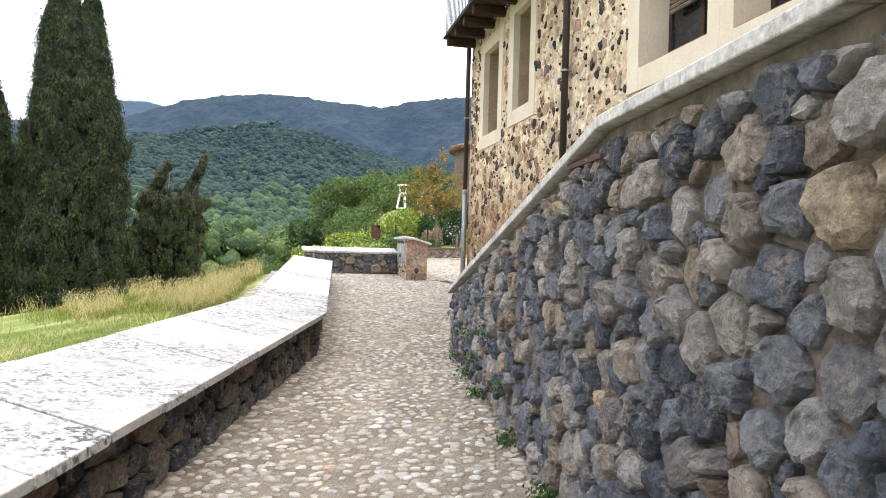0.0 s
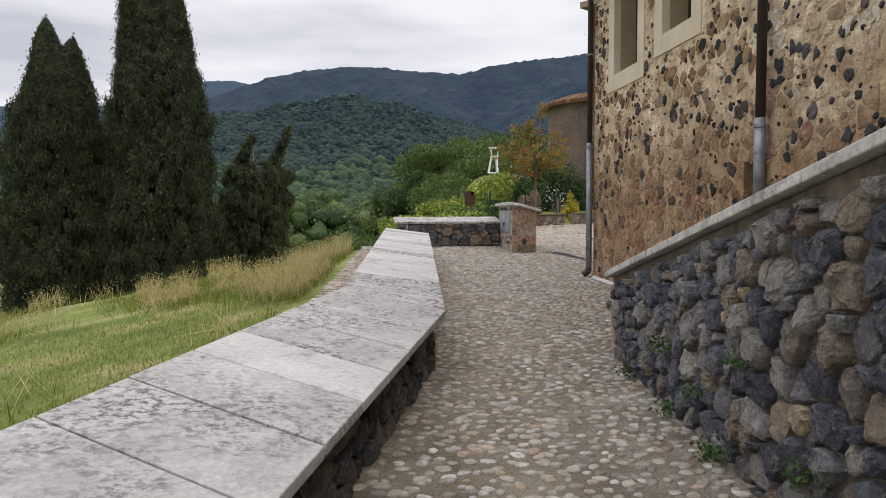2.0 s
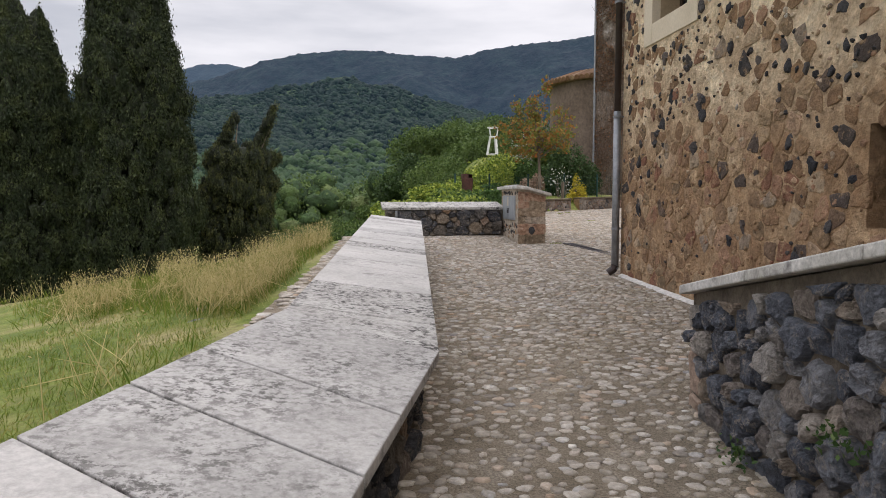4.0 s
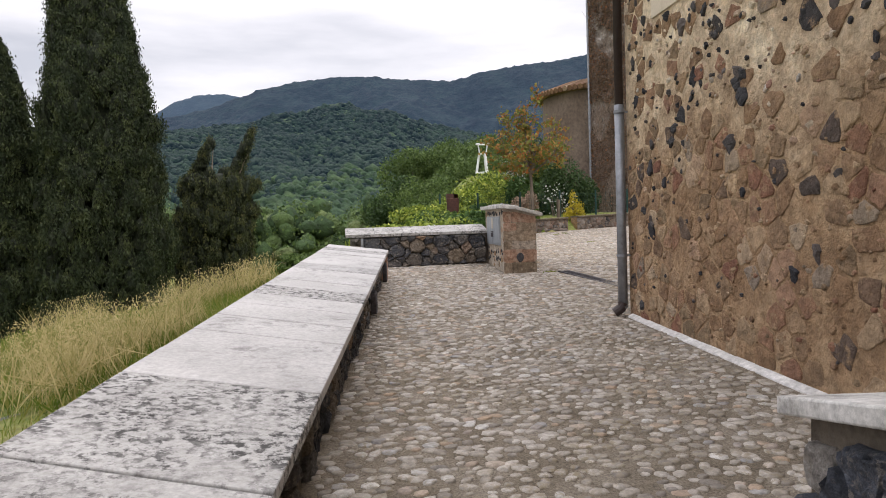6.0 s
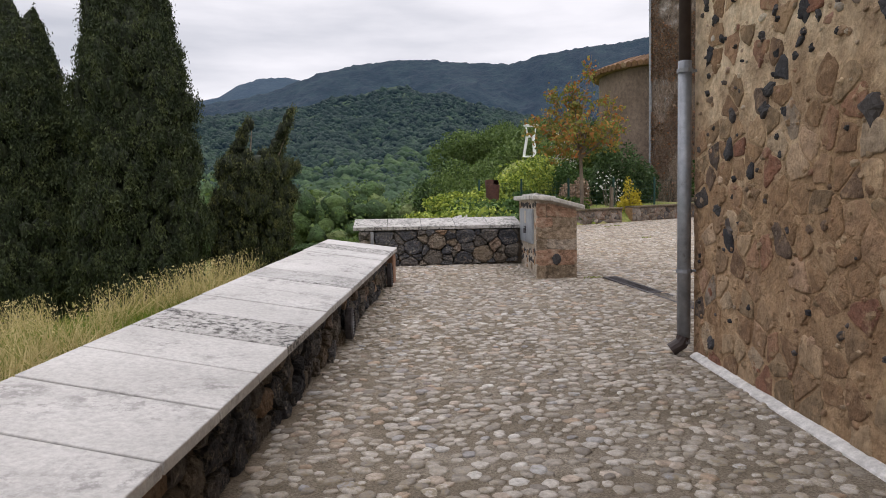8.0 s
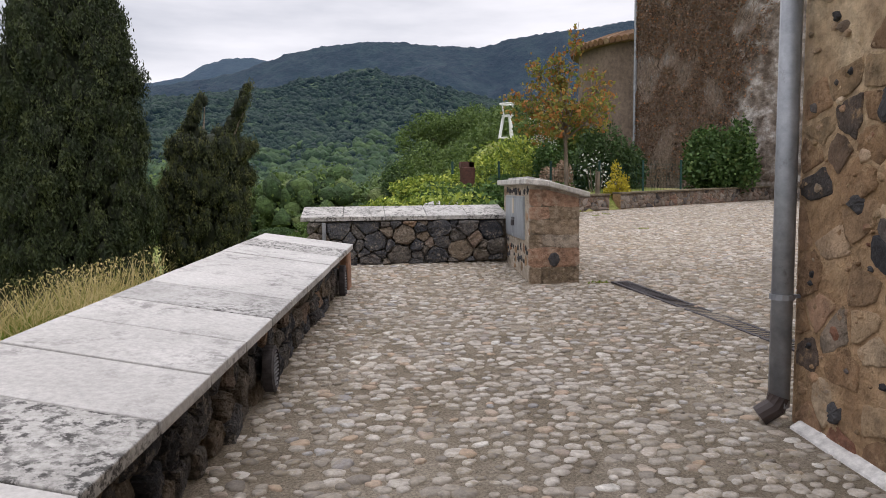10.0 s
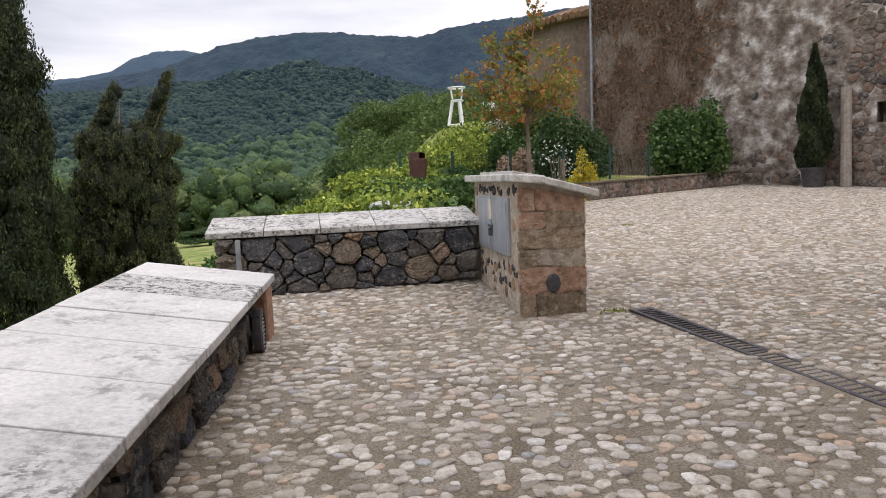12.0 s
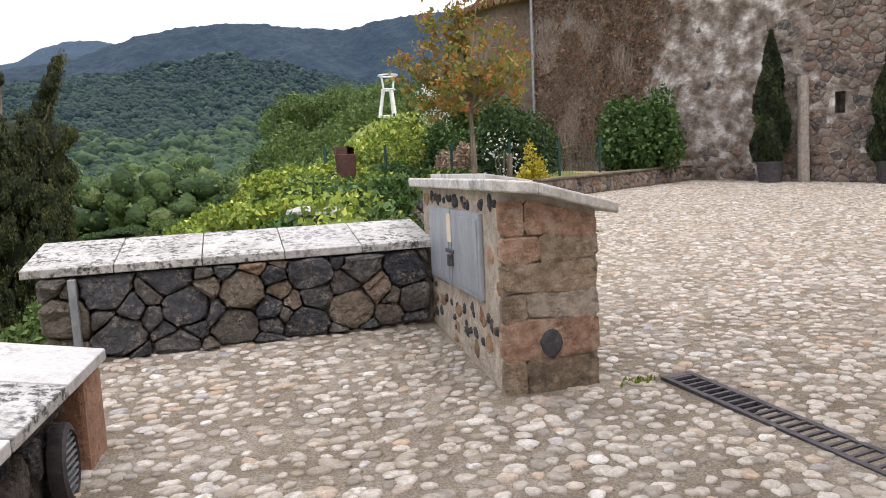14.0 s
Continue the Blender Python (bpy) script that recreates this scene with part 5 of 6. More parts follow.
def build_garden_things():
    # litter bin
    b = empty("litter_bin", pose(5.25, 29.3, 0.95), "rust-brown steel litter bin with a slanted hood on a post", "litter bin")
    bm = bmesh.new()
    prof = [(0.0, 0.55), (0.165, 0.55), (0.18, 0.6), (0.215, 1.16), (0.2, 1.17), (0.17, 0.65), (0.0, 0.62)]
    rings = [[bm.verts.new((r * math.cos(a), r * math.sin(a), z)) for a in (2 * math.pi * i / 24 for i in range(24))] for r, z in prof[1:]]
    for p, q in zip(rings, rings[1:]):
        for j in range(24):
            bm.faces.new((p[j], p[(j + 1) % 24], q[(j + 1) % 24], q[j]))
    bm.faces.new(rings[0][::-1])
    bm.faces.new(rings[-1])
    part("body", bm, M_RUST, b, smooth=False)
    bm = bmesh.new()
    lo = [(-0.2, -0.1), (-0.2, 0.2), (0.1, 0.21), (0.2, 0.1), (0.2, -0.1), (0.0, -0.215)]
    vb = [bm.verts.new((x, y, 1.17)) for x, y in lo]
    vt = [bm.verts.new((x * 0.98, y * 0.98, 1.32 if x < 0.1 else 1.3)) for x, y in lo]
    for j in (0, 1, 2, 5):
        bm.faces.new((vb[j], vb[(j + 1) % 6], vt[(j + 1) % 6], vt[j]))
    bm.faces.new(vt)
    part("hood", bm, M_RUST, b)
    bm = bmesh.new()
    tube(bm, [(0, 0.05, -1.2), (0, 0.05, 0.56)], 0.03)
    part("post", bm, M_IRON, b)
    # white sculpture in the form of a stool
    c = empty("white_sculpture", pose(8.05, 36.9, 3.42), "white steel garden sculpture shaped like a tall open stool", "sculpture")
    for r, z, th in ((0.29, 1.3, 0.028), (0.2, 0.86, 0.03), (0.31, 0.03, 0.03)):
        bm = bmesh.new()
        tube(bm, [(r * math.cos(a), r * math.sin(a), z) for a in (2 * math.pi * i / 24 for i in range(25))], th, 6, False)
        part("ring", bm, M_WHITE, c)
    for i in range(4):
        a = 0.6 + i * math.pi / 2
        bm = bmesh.new()
        tube(bm, [(0.2 * math.cos(a), 0.2 * math.sin(a), 0.86), (0.29 * math.cos(a), 0.29 * math.sin(a), 1.3)], 0.022, 6)
        part("upright", bm, M_WHITE, c)
    for i in range(3):
        a = 3.0 + i * 2 * math.pi / 3
        bm = bmesh.new()
        tube(bm, [(0.16 * math.cos(a), 0.16 * math.sin(a), 0.86), (0.31 * math.cos(a), 0.31 * math.sin(a), 0.0)], 0.055, 8)
        part("leg", bm, M_WHITE, c)
    # fence
    f = empty("garden_fence", Matrix(), "green wire mesh fence with thin metal posts", "fence")
    posts = [(5.0, 30.4), (6.4, 30.7), (7.8, 30.2), (9.35, 30.5), (10.9, 31.0), (12.4, 31.6)]
    for x, y in posts:
        bm = bmesh.new()
        tube(bm, [(x, y, 0.3), (x, y, path_z(y) + 1.35)], 0.035, 8)
        part("post", bm, M_GREEN, f)
    for (xa, ya), (xb, yb) in zip(posts, posts[1:]):
        bm = bmesh.new()
        for z in [0.25 + 0.12 * i for i in range(9)]:
            tube(bm, [(xa, ya, path_z(ya) + z), (xb, yb, path_z(yb) + z)], 0.003, 3, False)
        n = int(math.hypot(xb - xa, yb - ya) / 0.12)
        for i in range(1, n):
            x, y = xa + (xb - xa) * i / n, ya + (yb - ya) * i / n
            tube(bm, [(x, y, path_z(y) + 0.2), (x, y, path_z(y) + 1.25)], 0.003, 3, False)
        part("mesh_panel", bm, M_GREEN, f)
    bm = bmesh.new()
    tube(bm, [(9.1, 30.0, 0.6), (9.12, 30.0, 2.0)], [0.075, 0.06], 7)
    tagged(part("wooden_post", bm, M_BARK), "weathered round wooden post by the fence", "post")
    # tall post by the far wall
    bm = bmesh.new()
    tube(bm, [(17.45, 29.85, 0.8), (17.55, 30.0, 2.3), (17.62, 30.1, 3.72)], [0.15, 0.145, 0.14], 12)
    tagged(part("stone_post", bm, M_POST), "tall pale round post leaning against the old wall", "post")
    # potted conifers
    for x, y, h, w in ((16.85, 30.4, 3.35, 0.88), (18.6, 28.3, 3.1, 0.95)):
        z = path_z(y)
        p = empty("plant_pot", pose(x, y, z), "black plastic plant pot on the cobbles", "plant pot", "conifer pots")
        bm = bmesh.new()
        rings = [[bm.verts.new((r * math.cos(a), r * math.sin(a), zz)) for a in (2 * math.pi * i / 20 for i in range(20))] for r, zz in ((0.26, 0), (0.33, 0.5), (0.36, 0.5), (0.36, 0.56), (0.31, 0.56), (0.3, 0.5))]
        for q, r in zip(rings, rings[1:]):
            for j in range(20):
                bm.faces.new((q[j], q[(j + 1) % 20], r[(j + 1) % 20], r[j]))
        bm.faces.new(rings[0][::-1])
        bm.faces.new(rings[-1])
        part("pot", bm, M_IRON, p)
        rng = np.random.default_rng(int(x * 10))
        t = empty("potted_conifer", pose(x, y, z + 0.5), "narrow dark conifer growing in a black pot", "tree", "potted conifers")
        bm = bmesh.new()
        tube(bm, [(0, 0, -0.02), (0, 0, h * 0.9)], [0.04, 0.01], 6)
        part("trunk", bm, M_BARK, t)
        n = 15000
        fr = rng.random(n) ** 1.2
        r = w / 2 * np.interp(fr, [0, 0.1, 0.4, 0.75, 1.0], [0.75, 1, 0.9, 0.5, 0.05]) * (0.6 + 0.45 * rng.random(n) ** 0.5)
        a = rng.random(n) * 6.283
        r *= 0.85 + 0.3 * np.sin(a * 3 + fr * 14)
        leaves("crown", np.stack([r * np.cos(a), r * np.sin(a), fr * h + 0.1], 1), 0.045, M_CYP, rng, t, up=2, long=3)


M_GREEN = material("green painted steel", [(0.3, (0.015, 0.05, 0.045)), (0.7, (0.025, 0.07, 0.06))], scale=5, bump=0.05, rough=0.5)
M_POST = material("pale post", [(0.3, (0.2, 0.17, 0.14)), (0.7, (0.32, 0.28, 0.24))], scale=4, bump=0.4, bump_scale=18)
build_garden_things()


# ---- trees below the terrace and in the valley ----
def broadleaf(x, y, z, h, r, seed, mat, label):
    rng = np.random.default_rng(seed)
    t = empty("broadleaf_tree", pose(x, y, z), label, "tree")
    bm = bmesh.new()
    tube(bm, [(0, 0, -1), (0.1, 0, h * 0.3), (0, 0.1, h * 0.75)], [0.3, 0.22, 0.06], 8)
    for i in range(6):
        a = i * 1.05
        tube(bm, [(0, 0, h * 0.3), (r * 0.6 * math.cos(a), r * 0.6 * math.sin(a), h * (0.5 + 0.07 * i % 0.3))], [0.12, 0.03], 6)
    part("trunk", bm, M_BARK, t)
    blobs = []
    for i in range(26):
        a, q = rng.random() * 6.283, rng.random() ** 0.5
        zz = h * (0.3 + 0.6 * rng.random())
        k = math.sqrt(max(0.1, 1 - ((zz / h - 0.55) / 0.5) ** 2))
        blobs.append((math.cos(a) * q * r * 0.75 * k, math.sin(a) * q * r * 0.75 * k, zz, r * 0.34, r * 0.34, h * 0.12))
    leaves("crown", in_blobs(blobs, 15000, rng, 0.5), 0.17, mat, rng, t)


for i, (az, d, top, r, mt) in enumerate([(5.6, 62, 5.6, 3.6, M_TREE_D), (7.4, 66, 9.0, 4.8, M_TREE), (9.0, 72, 9.4, 5.8, M_TREE), (12.5, 74, 10.6, 6, M_TREE), (-1.0, 64, -1.6, 4.0, M_TREE), (16.5, 70, 11.0, 6, M_TREE_D),
                                          (-3.5, 80, -5.0, 4.0, M_TREE), (4.9, 46, 1.4, 3.2, M_LIME), (0.8, 52, -1.2, 3.5, M_TREE), (8.5, 52, 5.0, 4.0, M_TREE), (11.5, 56, 7.0, 4.5, M_TREE), (-7.0, 100, -7.0, 5, M_TREE_D),
                                          (7.4, 84, 10.0, 6.0, M_TREE_D), (10.8, 90, 12.0, 6.5, M_TREE), (14.2, 92, 14.0, 7.0, M_TREE_D), (2.4, 74, 0.6, 3.6, M_TREE), (2.6, 44, -0.6, 2.8, M_TREE), (-0.8, 40, -2.4, 2.6, M_LIME),
                                          (5.4, 78, 6.0, 4.4, M_TREE), (-2.2, 52, -3.6, 3.2, M_LIME), (13.4, 60, 8.4, 4.5, M_TREE)]):
    x, y = 2.4 + d * math.sin(radians(az)), 12 + d * math.cos(radians(az))
    base = ground_z(x, y) - 0.3
    broadleaf(x, y, base, max(3.0, top - base), r, 100 + i, mt, "leafy green broadleaf tree below the terrace" if mt is not M_LIME else "bright green broadleaf tree below the terrace")


def build_woodland():
    rng = np.random.default_rng(200)
    valley, near = [], []
    for i in range(2300):
        az = rng.uniform(-36, 13)
        d = rng.uniform(140, 420) if i < 520 else 420 + 300 * rng.random() ** 1.1
        x, y = d * math.sin(radians(az)), d * math.cos(radians(az))
        if noise.noise((x * 0.012, y * 0.009, 5.0)) < -0.12 and d < 640:
            continue
        z = ground_z(x, y)
        r, h = (rng.uniform(4.0, 8.0), rng.uniform(8, 15)) if d < 420 else (rng.uniform(6, 11), rng.uniform(9, 15))
        k = 12 if d < 420 else 8
        u = rng.normal(size=(k, 2)) * 0.42
        blobs = [(x + p * r, y + q * r, z + h * (0.12 + 0.75 * rng.random() * max(0.25, 1 - 0.75 * (p * p + q * q))), r * rng.uniform(0.32, 0.55), r * rng.uniform(0.32, 0.55), h * rng.uniform(0.16, 0.27)) for p, q in u]
        valley.extend((*b[:3], *(q * 0.85 for q in b[3:])) for b in blobs)
        if d < 420:
            near.append(in_blobs([(b[0], b[1], b[2], b[3] * 1.05, b[4] * 1.05, b[5] * 1.05) for b in blobs], 360, rng, 0.9))
    tagged(mesh_object("woodland", *lumps(valley, rng), M_CANOPY, smooth=True), "rounded trees on the valley floor", "woodland", kind="stuff")
    tagged(leaves("valley_leaves", np.concatenate(near), 0.55, M_TREE, rng, long=1.3), "leafy outer twigs of the valley trees", "woodland", kind="stuff")
    # crowns of the forest on the spur
    prof, crowns, low = tuple(zip(*SPUR)), [], []
    while len(crowns) < 27000:
        az, d = rng.uniform(-34, 17), 600 + 740 * rng.random() ** 1.15
        x, y = d * math.sin(radians(az)), d * math.cos(radians(az))
        z = slope_z(az, d, prof, 620, 1350, 46, 2.0)
        r = 1.8 + 5.0 * rng.random() ** 2
        crown = (x, y, max(z, -10) + r * 0.2, r * rng.uniform(0.8, 1.3), r * rng.uniform(0.8, 1.3), r * rng.uniform(0.6, 1.15))
        if d < 880 and rng.random() < (900 - d) / 170 + 0.5 * noise.noise((x * 0.01, y * 0.01, 8.0)):
            low.append(tuple(c * (1.45 if i > 2 else 1.0) for i, c in enumerate(crown)))
        else:
            crowns.append(crown)
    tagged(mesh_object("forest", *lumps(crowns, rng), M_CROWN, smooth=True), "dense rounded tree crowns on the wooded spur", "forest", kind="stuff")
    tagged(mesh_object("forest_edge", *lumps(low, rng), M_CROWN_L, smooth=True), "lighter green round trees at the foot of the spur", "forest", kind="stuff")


build_woodland()

for az, d in ((-3.6, 250), (-0.8, 300)):
    x, y = d * math.sin(radians(az)), d * math.cos(radians(az))
    bm = bmesh.new()
    tube(bm, [(0, 0, -1), (0, 0, 12)], [0.22, 0.15], 6)
    box(bm, -1.0, 1.0, -0.1, 0.1, 10.8, 11.05)
    ob = part("utility_pole", bm, M_POST)
    ob.location = (x, y, ground_z(x, y))
    tagged(ob, "pale utility pole standing in the valley", "pole", "valley poles")


# ---- meadow ----
def build_meadow():
    rng = np.random.default_rng(210)

    def spread(n, reach, want):
        out = []
        while len(out) < n:
            y = rng.uniform(-1, 34)
            a = (rng.random() ** 1.4) * reach
            if (y > 19.5 and a < 0.4) or (10.4 < y < 19.5 and a < 0.75):
                continue
            x = edge_x(min(y, 19.5)) - 0.12 - a
            if want(x, y, a):
                out.append((x, y))
        return out

    def lawn(x, y, a):
        return y < 13.6 + 0.5 * noise.noise((x * 0.7, 0, 1.0)) - 3.0 * max(0.0, 1 - a / 2.7)

    def tall(x, y, a):
        v = noise.noise((x * 0.45, y * 0.3, 7.0))
        if lawn(x, y, a):
            return v > 0.35 and rng.random() < 0.12
        return v + (0.55 if a < 3.2 else 0.2) > rng.random() * 0.6

    def straw(x, y, a):
        return tall(x, y, a) and noise.noise((x * 0.9, y * 0.6, 3.0)) > (-0.2 if a < 2.6 and y < 14.8 else 0.14)

    for name, label, n, size, long, mt, reach, want, up, lift in (
            ("mown_grass", "short mown lawn with pale dry patches", 80000, 0.0055, 13, M_BLADE, 13, lawn, 2.6, 0.3),
            ("meadow_grass", "tall green meadow grass", 46000, 0.011, 19, M_BLADE, 15, tall, 2.2, 0.34),
            ("dry_grass", "long seeding straw-coloured grass", 15000, 0.008, 66, M_STRAW, 14, straw, 2.0, 0.4)):
        pts = [(x, y, ground_z(x, y) + size * long * lift) for x, y in spread(n, reach, want)]
        tagged(leaves(name, pts, size, mt, rng, up=up, long=long), label, "grass", kind="stuff")
    heads = []
    for p in pts[:7000]:
        for k in range(3):
            heads.append((p[0] + rng.normal() * 0.07, p[1] + rng.normal() * 0.07, p[2] + 0.1 + 0.22 * rng.random()))
    tagged(leaves("seed_heads", heads, 0.011, M_STRAW, rng, up=0.8, long=3.0), "pale oat-like seed heads over the meadow", "grass", kind="stuff")


build_meadow()


def build_outer_path():
    """A patch of cobbles and a few rocks behind the parapet."""
    rng = np.random.default_rng(220)
    for i, (x, y, z, r) in enumerate([(-0.95, 12.2, 0.08, 0.2), (-1.0, 13.0, 0.08, 0.24), (-0.8, 14.0, 0.12, 0.2), (4.05, 25.3, 1.2, 0.3), (4.45, 25.9, 1.2, 0.22)]):
        bm = bmesh.new()
        bmesh.ops.create_icosphere(bm, subdivisions=2, radius=r)
        for v in bm.verts:
            k = 1 + 0.35 * noise.noise(v.co * 3 / r * 0.4 + Vector((i * 7, 0, 0)))
            v.co = Vector((v.co.x * k * 1.3, v.co.y * k, v.co.z * k * (0.55 if i < 3 else 0.35)))
        ob = part("rock", bm, M_BASALT if i < 3 else M_SLAB_D)
        ob.location = (x, y, z)
        tagged(ob, "rough grey rock in the grass" if i < 3 else "pale flat stone among the garden plants", "rock", "rocks behind the parapet")
    bm = bmesh.new()
    rows = []
    for i in range(18):
        y = 10.6 + i * 0.5
        x = edge_x(y) + 0.1
        rows.append([bm.verts.new((x - w, y, path_z(y) + 0.2 + 0.02 * noise.noise((w * 3, y, 0)))) for w in (0, 0.25, 0.5, 0.75)])
    for a, b in zip(rows, rows[1:]):
        for j in range(3):
            bm.faces.new((a[j], a[j + 1], b[j + 1], b[j]))
    outer = part("outer_pavement", bm, M_BED, smooth=True)
    tagged(outer, "narrow cobbled strip behind the parapet", "pavement", kind="structure")
    return outer


outer = build_outer_path()


def build_terrace_edge():
    rng = np.random.default_rng(226)
    # low wall between the shrubs
    m = frame_at(4.7, 26.35, 0, 1.4, -0.25)
    w = empty("terrace_wall", m, "short mossy terrace wall among the shrubs", "garden wall")
    bm = bmesh.new()
    box(bm, 0, 1.5, 0.02, 0.3, 0.7, 1.3)
    part("core", bm, M_EARTH, w)
    cells = clip_cells(scatter(rng, 0, 1.5, 0.8, 1.3, 0.26, 0.13), [(0, 0.8), (1.5, 0.8), (1.5, 1.3), (0, 1.3)])
    stones(w, cells, rng, 0.01, 0.03, M_BASALT, M_BASALT_I, smooth=False)
    slab(w, (0, -0.05, 1.36), (0.74, -0.05, 1.36), (0.74, 0.34, 1.36), (0, 0.34, 1.36), 0.055, M_MOSS, "capstone", 0.01)
    slab(w, (0.75, -0.05, 1.355), (1.5, -0.05, 1.355), (1.5, 0.34, 1.355), (0.75, 0.34, 1.355), 0.055, M_MOSS, "capstone", 0.01)
    # creeping ground cover
    for name, n, mt in (("ivy", 15000, M_SHRUB), ("bright_ivy", 7000, M_LIME)):
        pts = []
        while len(pts) < n:
            x, y = rng.uniform(0.5, 8.2), rng.uniform(21.6, 34)
            if y < 21.6 or x > edge_x(y) - 0.1 or noise.noise((x * 0.6, y * 0.6, 2.0 if mt is M_LIME else 8.0)) < -0.1:
                continue
            pts.append((x, y, ground_z(x, y) + 0.04 + 0.3 * rng.random() ** 2))
        tagged(leaves(name, pts, 0.075, mt, rng, up=0.3), "creeping leafy ground cover below the low wall", "ground cover", kind="stuff")


build_terrace_edge()


def build_vines():
    rng = np.random.default_rng(230)
    m = frame_at(13.2, 37.0, 0, 5.4, -8.3)
    t = empty("climbing_vine", m, "leafless brown vine climbing over the old wall", "climber")
    for i in range(170):
        s, z = rng.uniform(0.05, 4.4) * (0.4 + 0.6 * rng.random()), rng.choice([1.0, 1.0, 1.6, 3.0])
        pts = [(s, -0.02, z)]
        top = rng.uniform(4.5, 11.8)
        lean = rng.normal() * 0.06 + 0.05
        while z < top:
            z += 0.32
            s += rng.normal() * 0.09 + lean * min(1.0, z / 6)
            pts.append((max(s, 0.02), -0.03 - 0.05 * rng.random(), z))
        bm = bmesh.new()
        tube(bm, pts, [0.022 - 0.016 * k / len(pts) for k in range(len(pts))], 4, False)
        for k in range(3, len(pts) - 1, 2):
            p, d = Vector(pts[k]), rng.choice([-1, 1])
            tube(bm, [p, p + Vector((d * 0.16, -0.03, 0.16)), p + Vector((d * (0.2 + 0.2 * rng.random()), -0.02, 0.5))], [0.009, 0.007, 0.003], 3, False)
        part("stem", bm, M_STEM, t)
    n = 26000
    z = 1.8 + 10.0 * rng.random(n) ** 0.75
    s = rng.uniform(0.0, 1.0, n) ** 1.1 * (3.4 + 0.3 * (z - 2)) + rng.normal(size=n) * 0.25
    thick = np.array([noise.noise((p * 1.1, q * 0.6, 3.0)) for p, q in zip(s, z)]) > -0.18
    s, z = s[thick], z[thick]
    n = len(s)
    leaves("dry_leaves", np.stack([np.maximum(s, 0.05), -0.05 - 0.09 * rng.random(n), z], 1), 0.055, M_VINE, rng, t)


build_vines()


def build_weeds():
    rng = np.random.default_rng(240)
    for s, z, n in ((1.0, 0.05, 50), (2.1, 0.04, 90), (2.9, 0.02, 110), (4.3, 0.0, 120), (5.4, 0.0, 160), (1.9, 0.45, 60), (3.2, 0.62, 50), (3.9, 0.3, 60), (2.6, 0.3, 40)):
        w = RW @ Vector((s, -0.1, 0))
        t = empty("weed", pose(w.x, w.y, path_z(w.y) + z), "small green weed growing from the wall", "weed", "wall weeds")
        leaves("leaves", rng.normal(size=(n, 3)) * np.array([0.04, 0.06, 0.03]) + np.array([0, 0, 0.04]), 0.02, M_SHRUB, rng, t, up=1)
    for x, y in ((8.2, 27.6), (8.6, 28.0), (5.15, 18.95), (8.1, 24.5)):
        t = empty("weed", pose(x, y, path_z(y)), "low tuft of grass between cobbles", "weed", "paving weeds")
        leaves("leaves", rng.normal(size=(60, 3)) * np.array([0.06, 0.03, 0.004]) + np.array([0, 0, 0.01]), 0.014, M_BLADE, rng, t, up=2, long=3)


build_weeds()


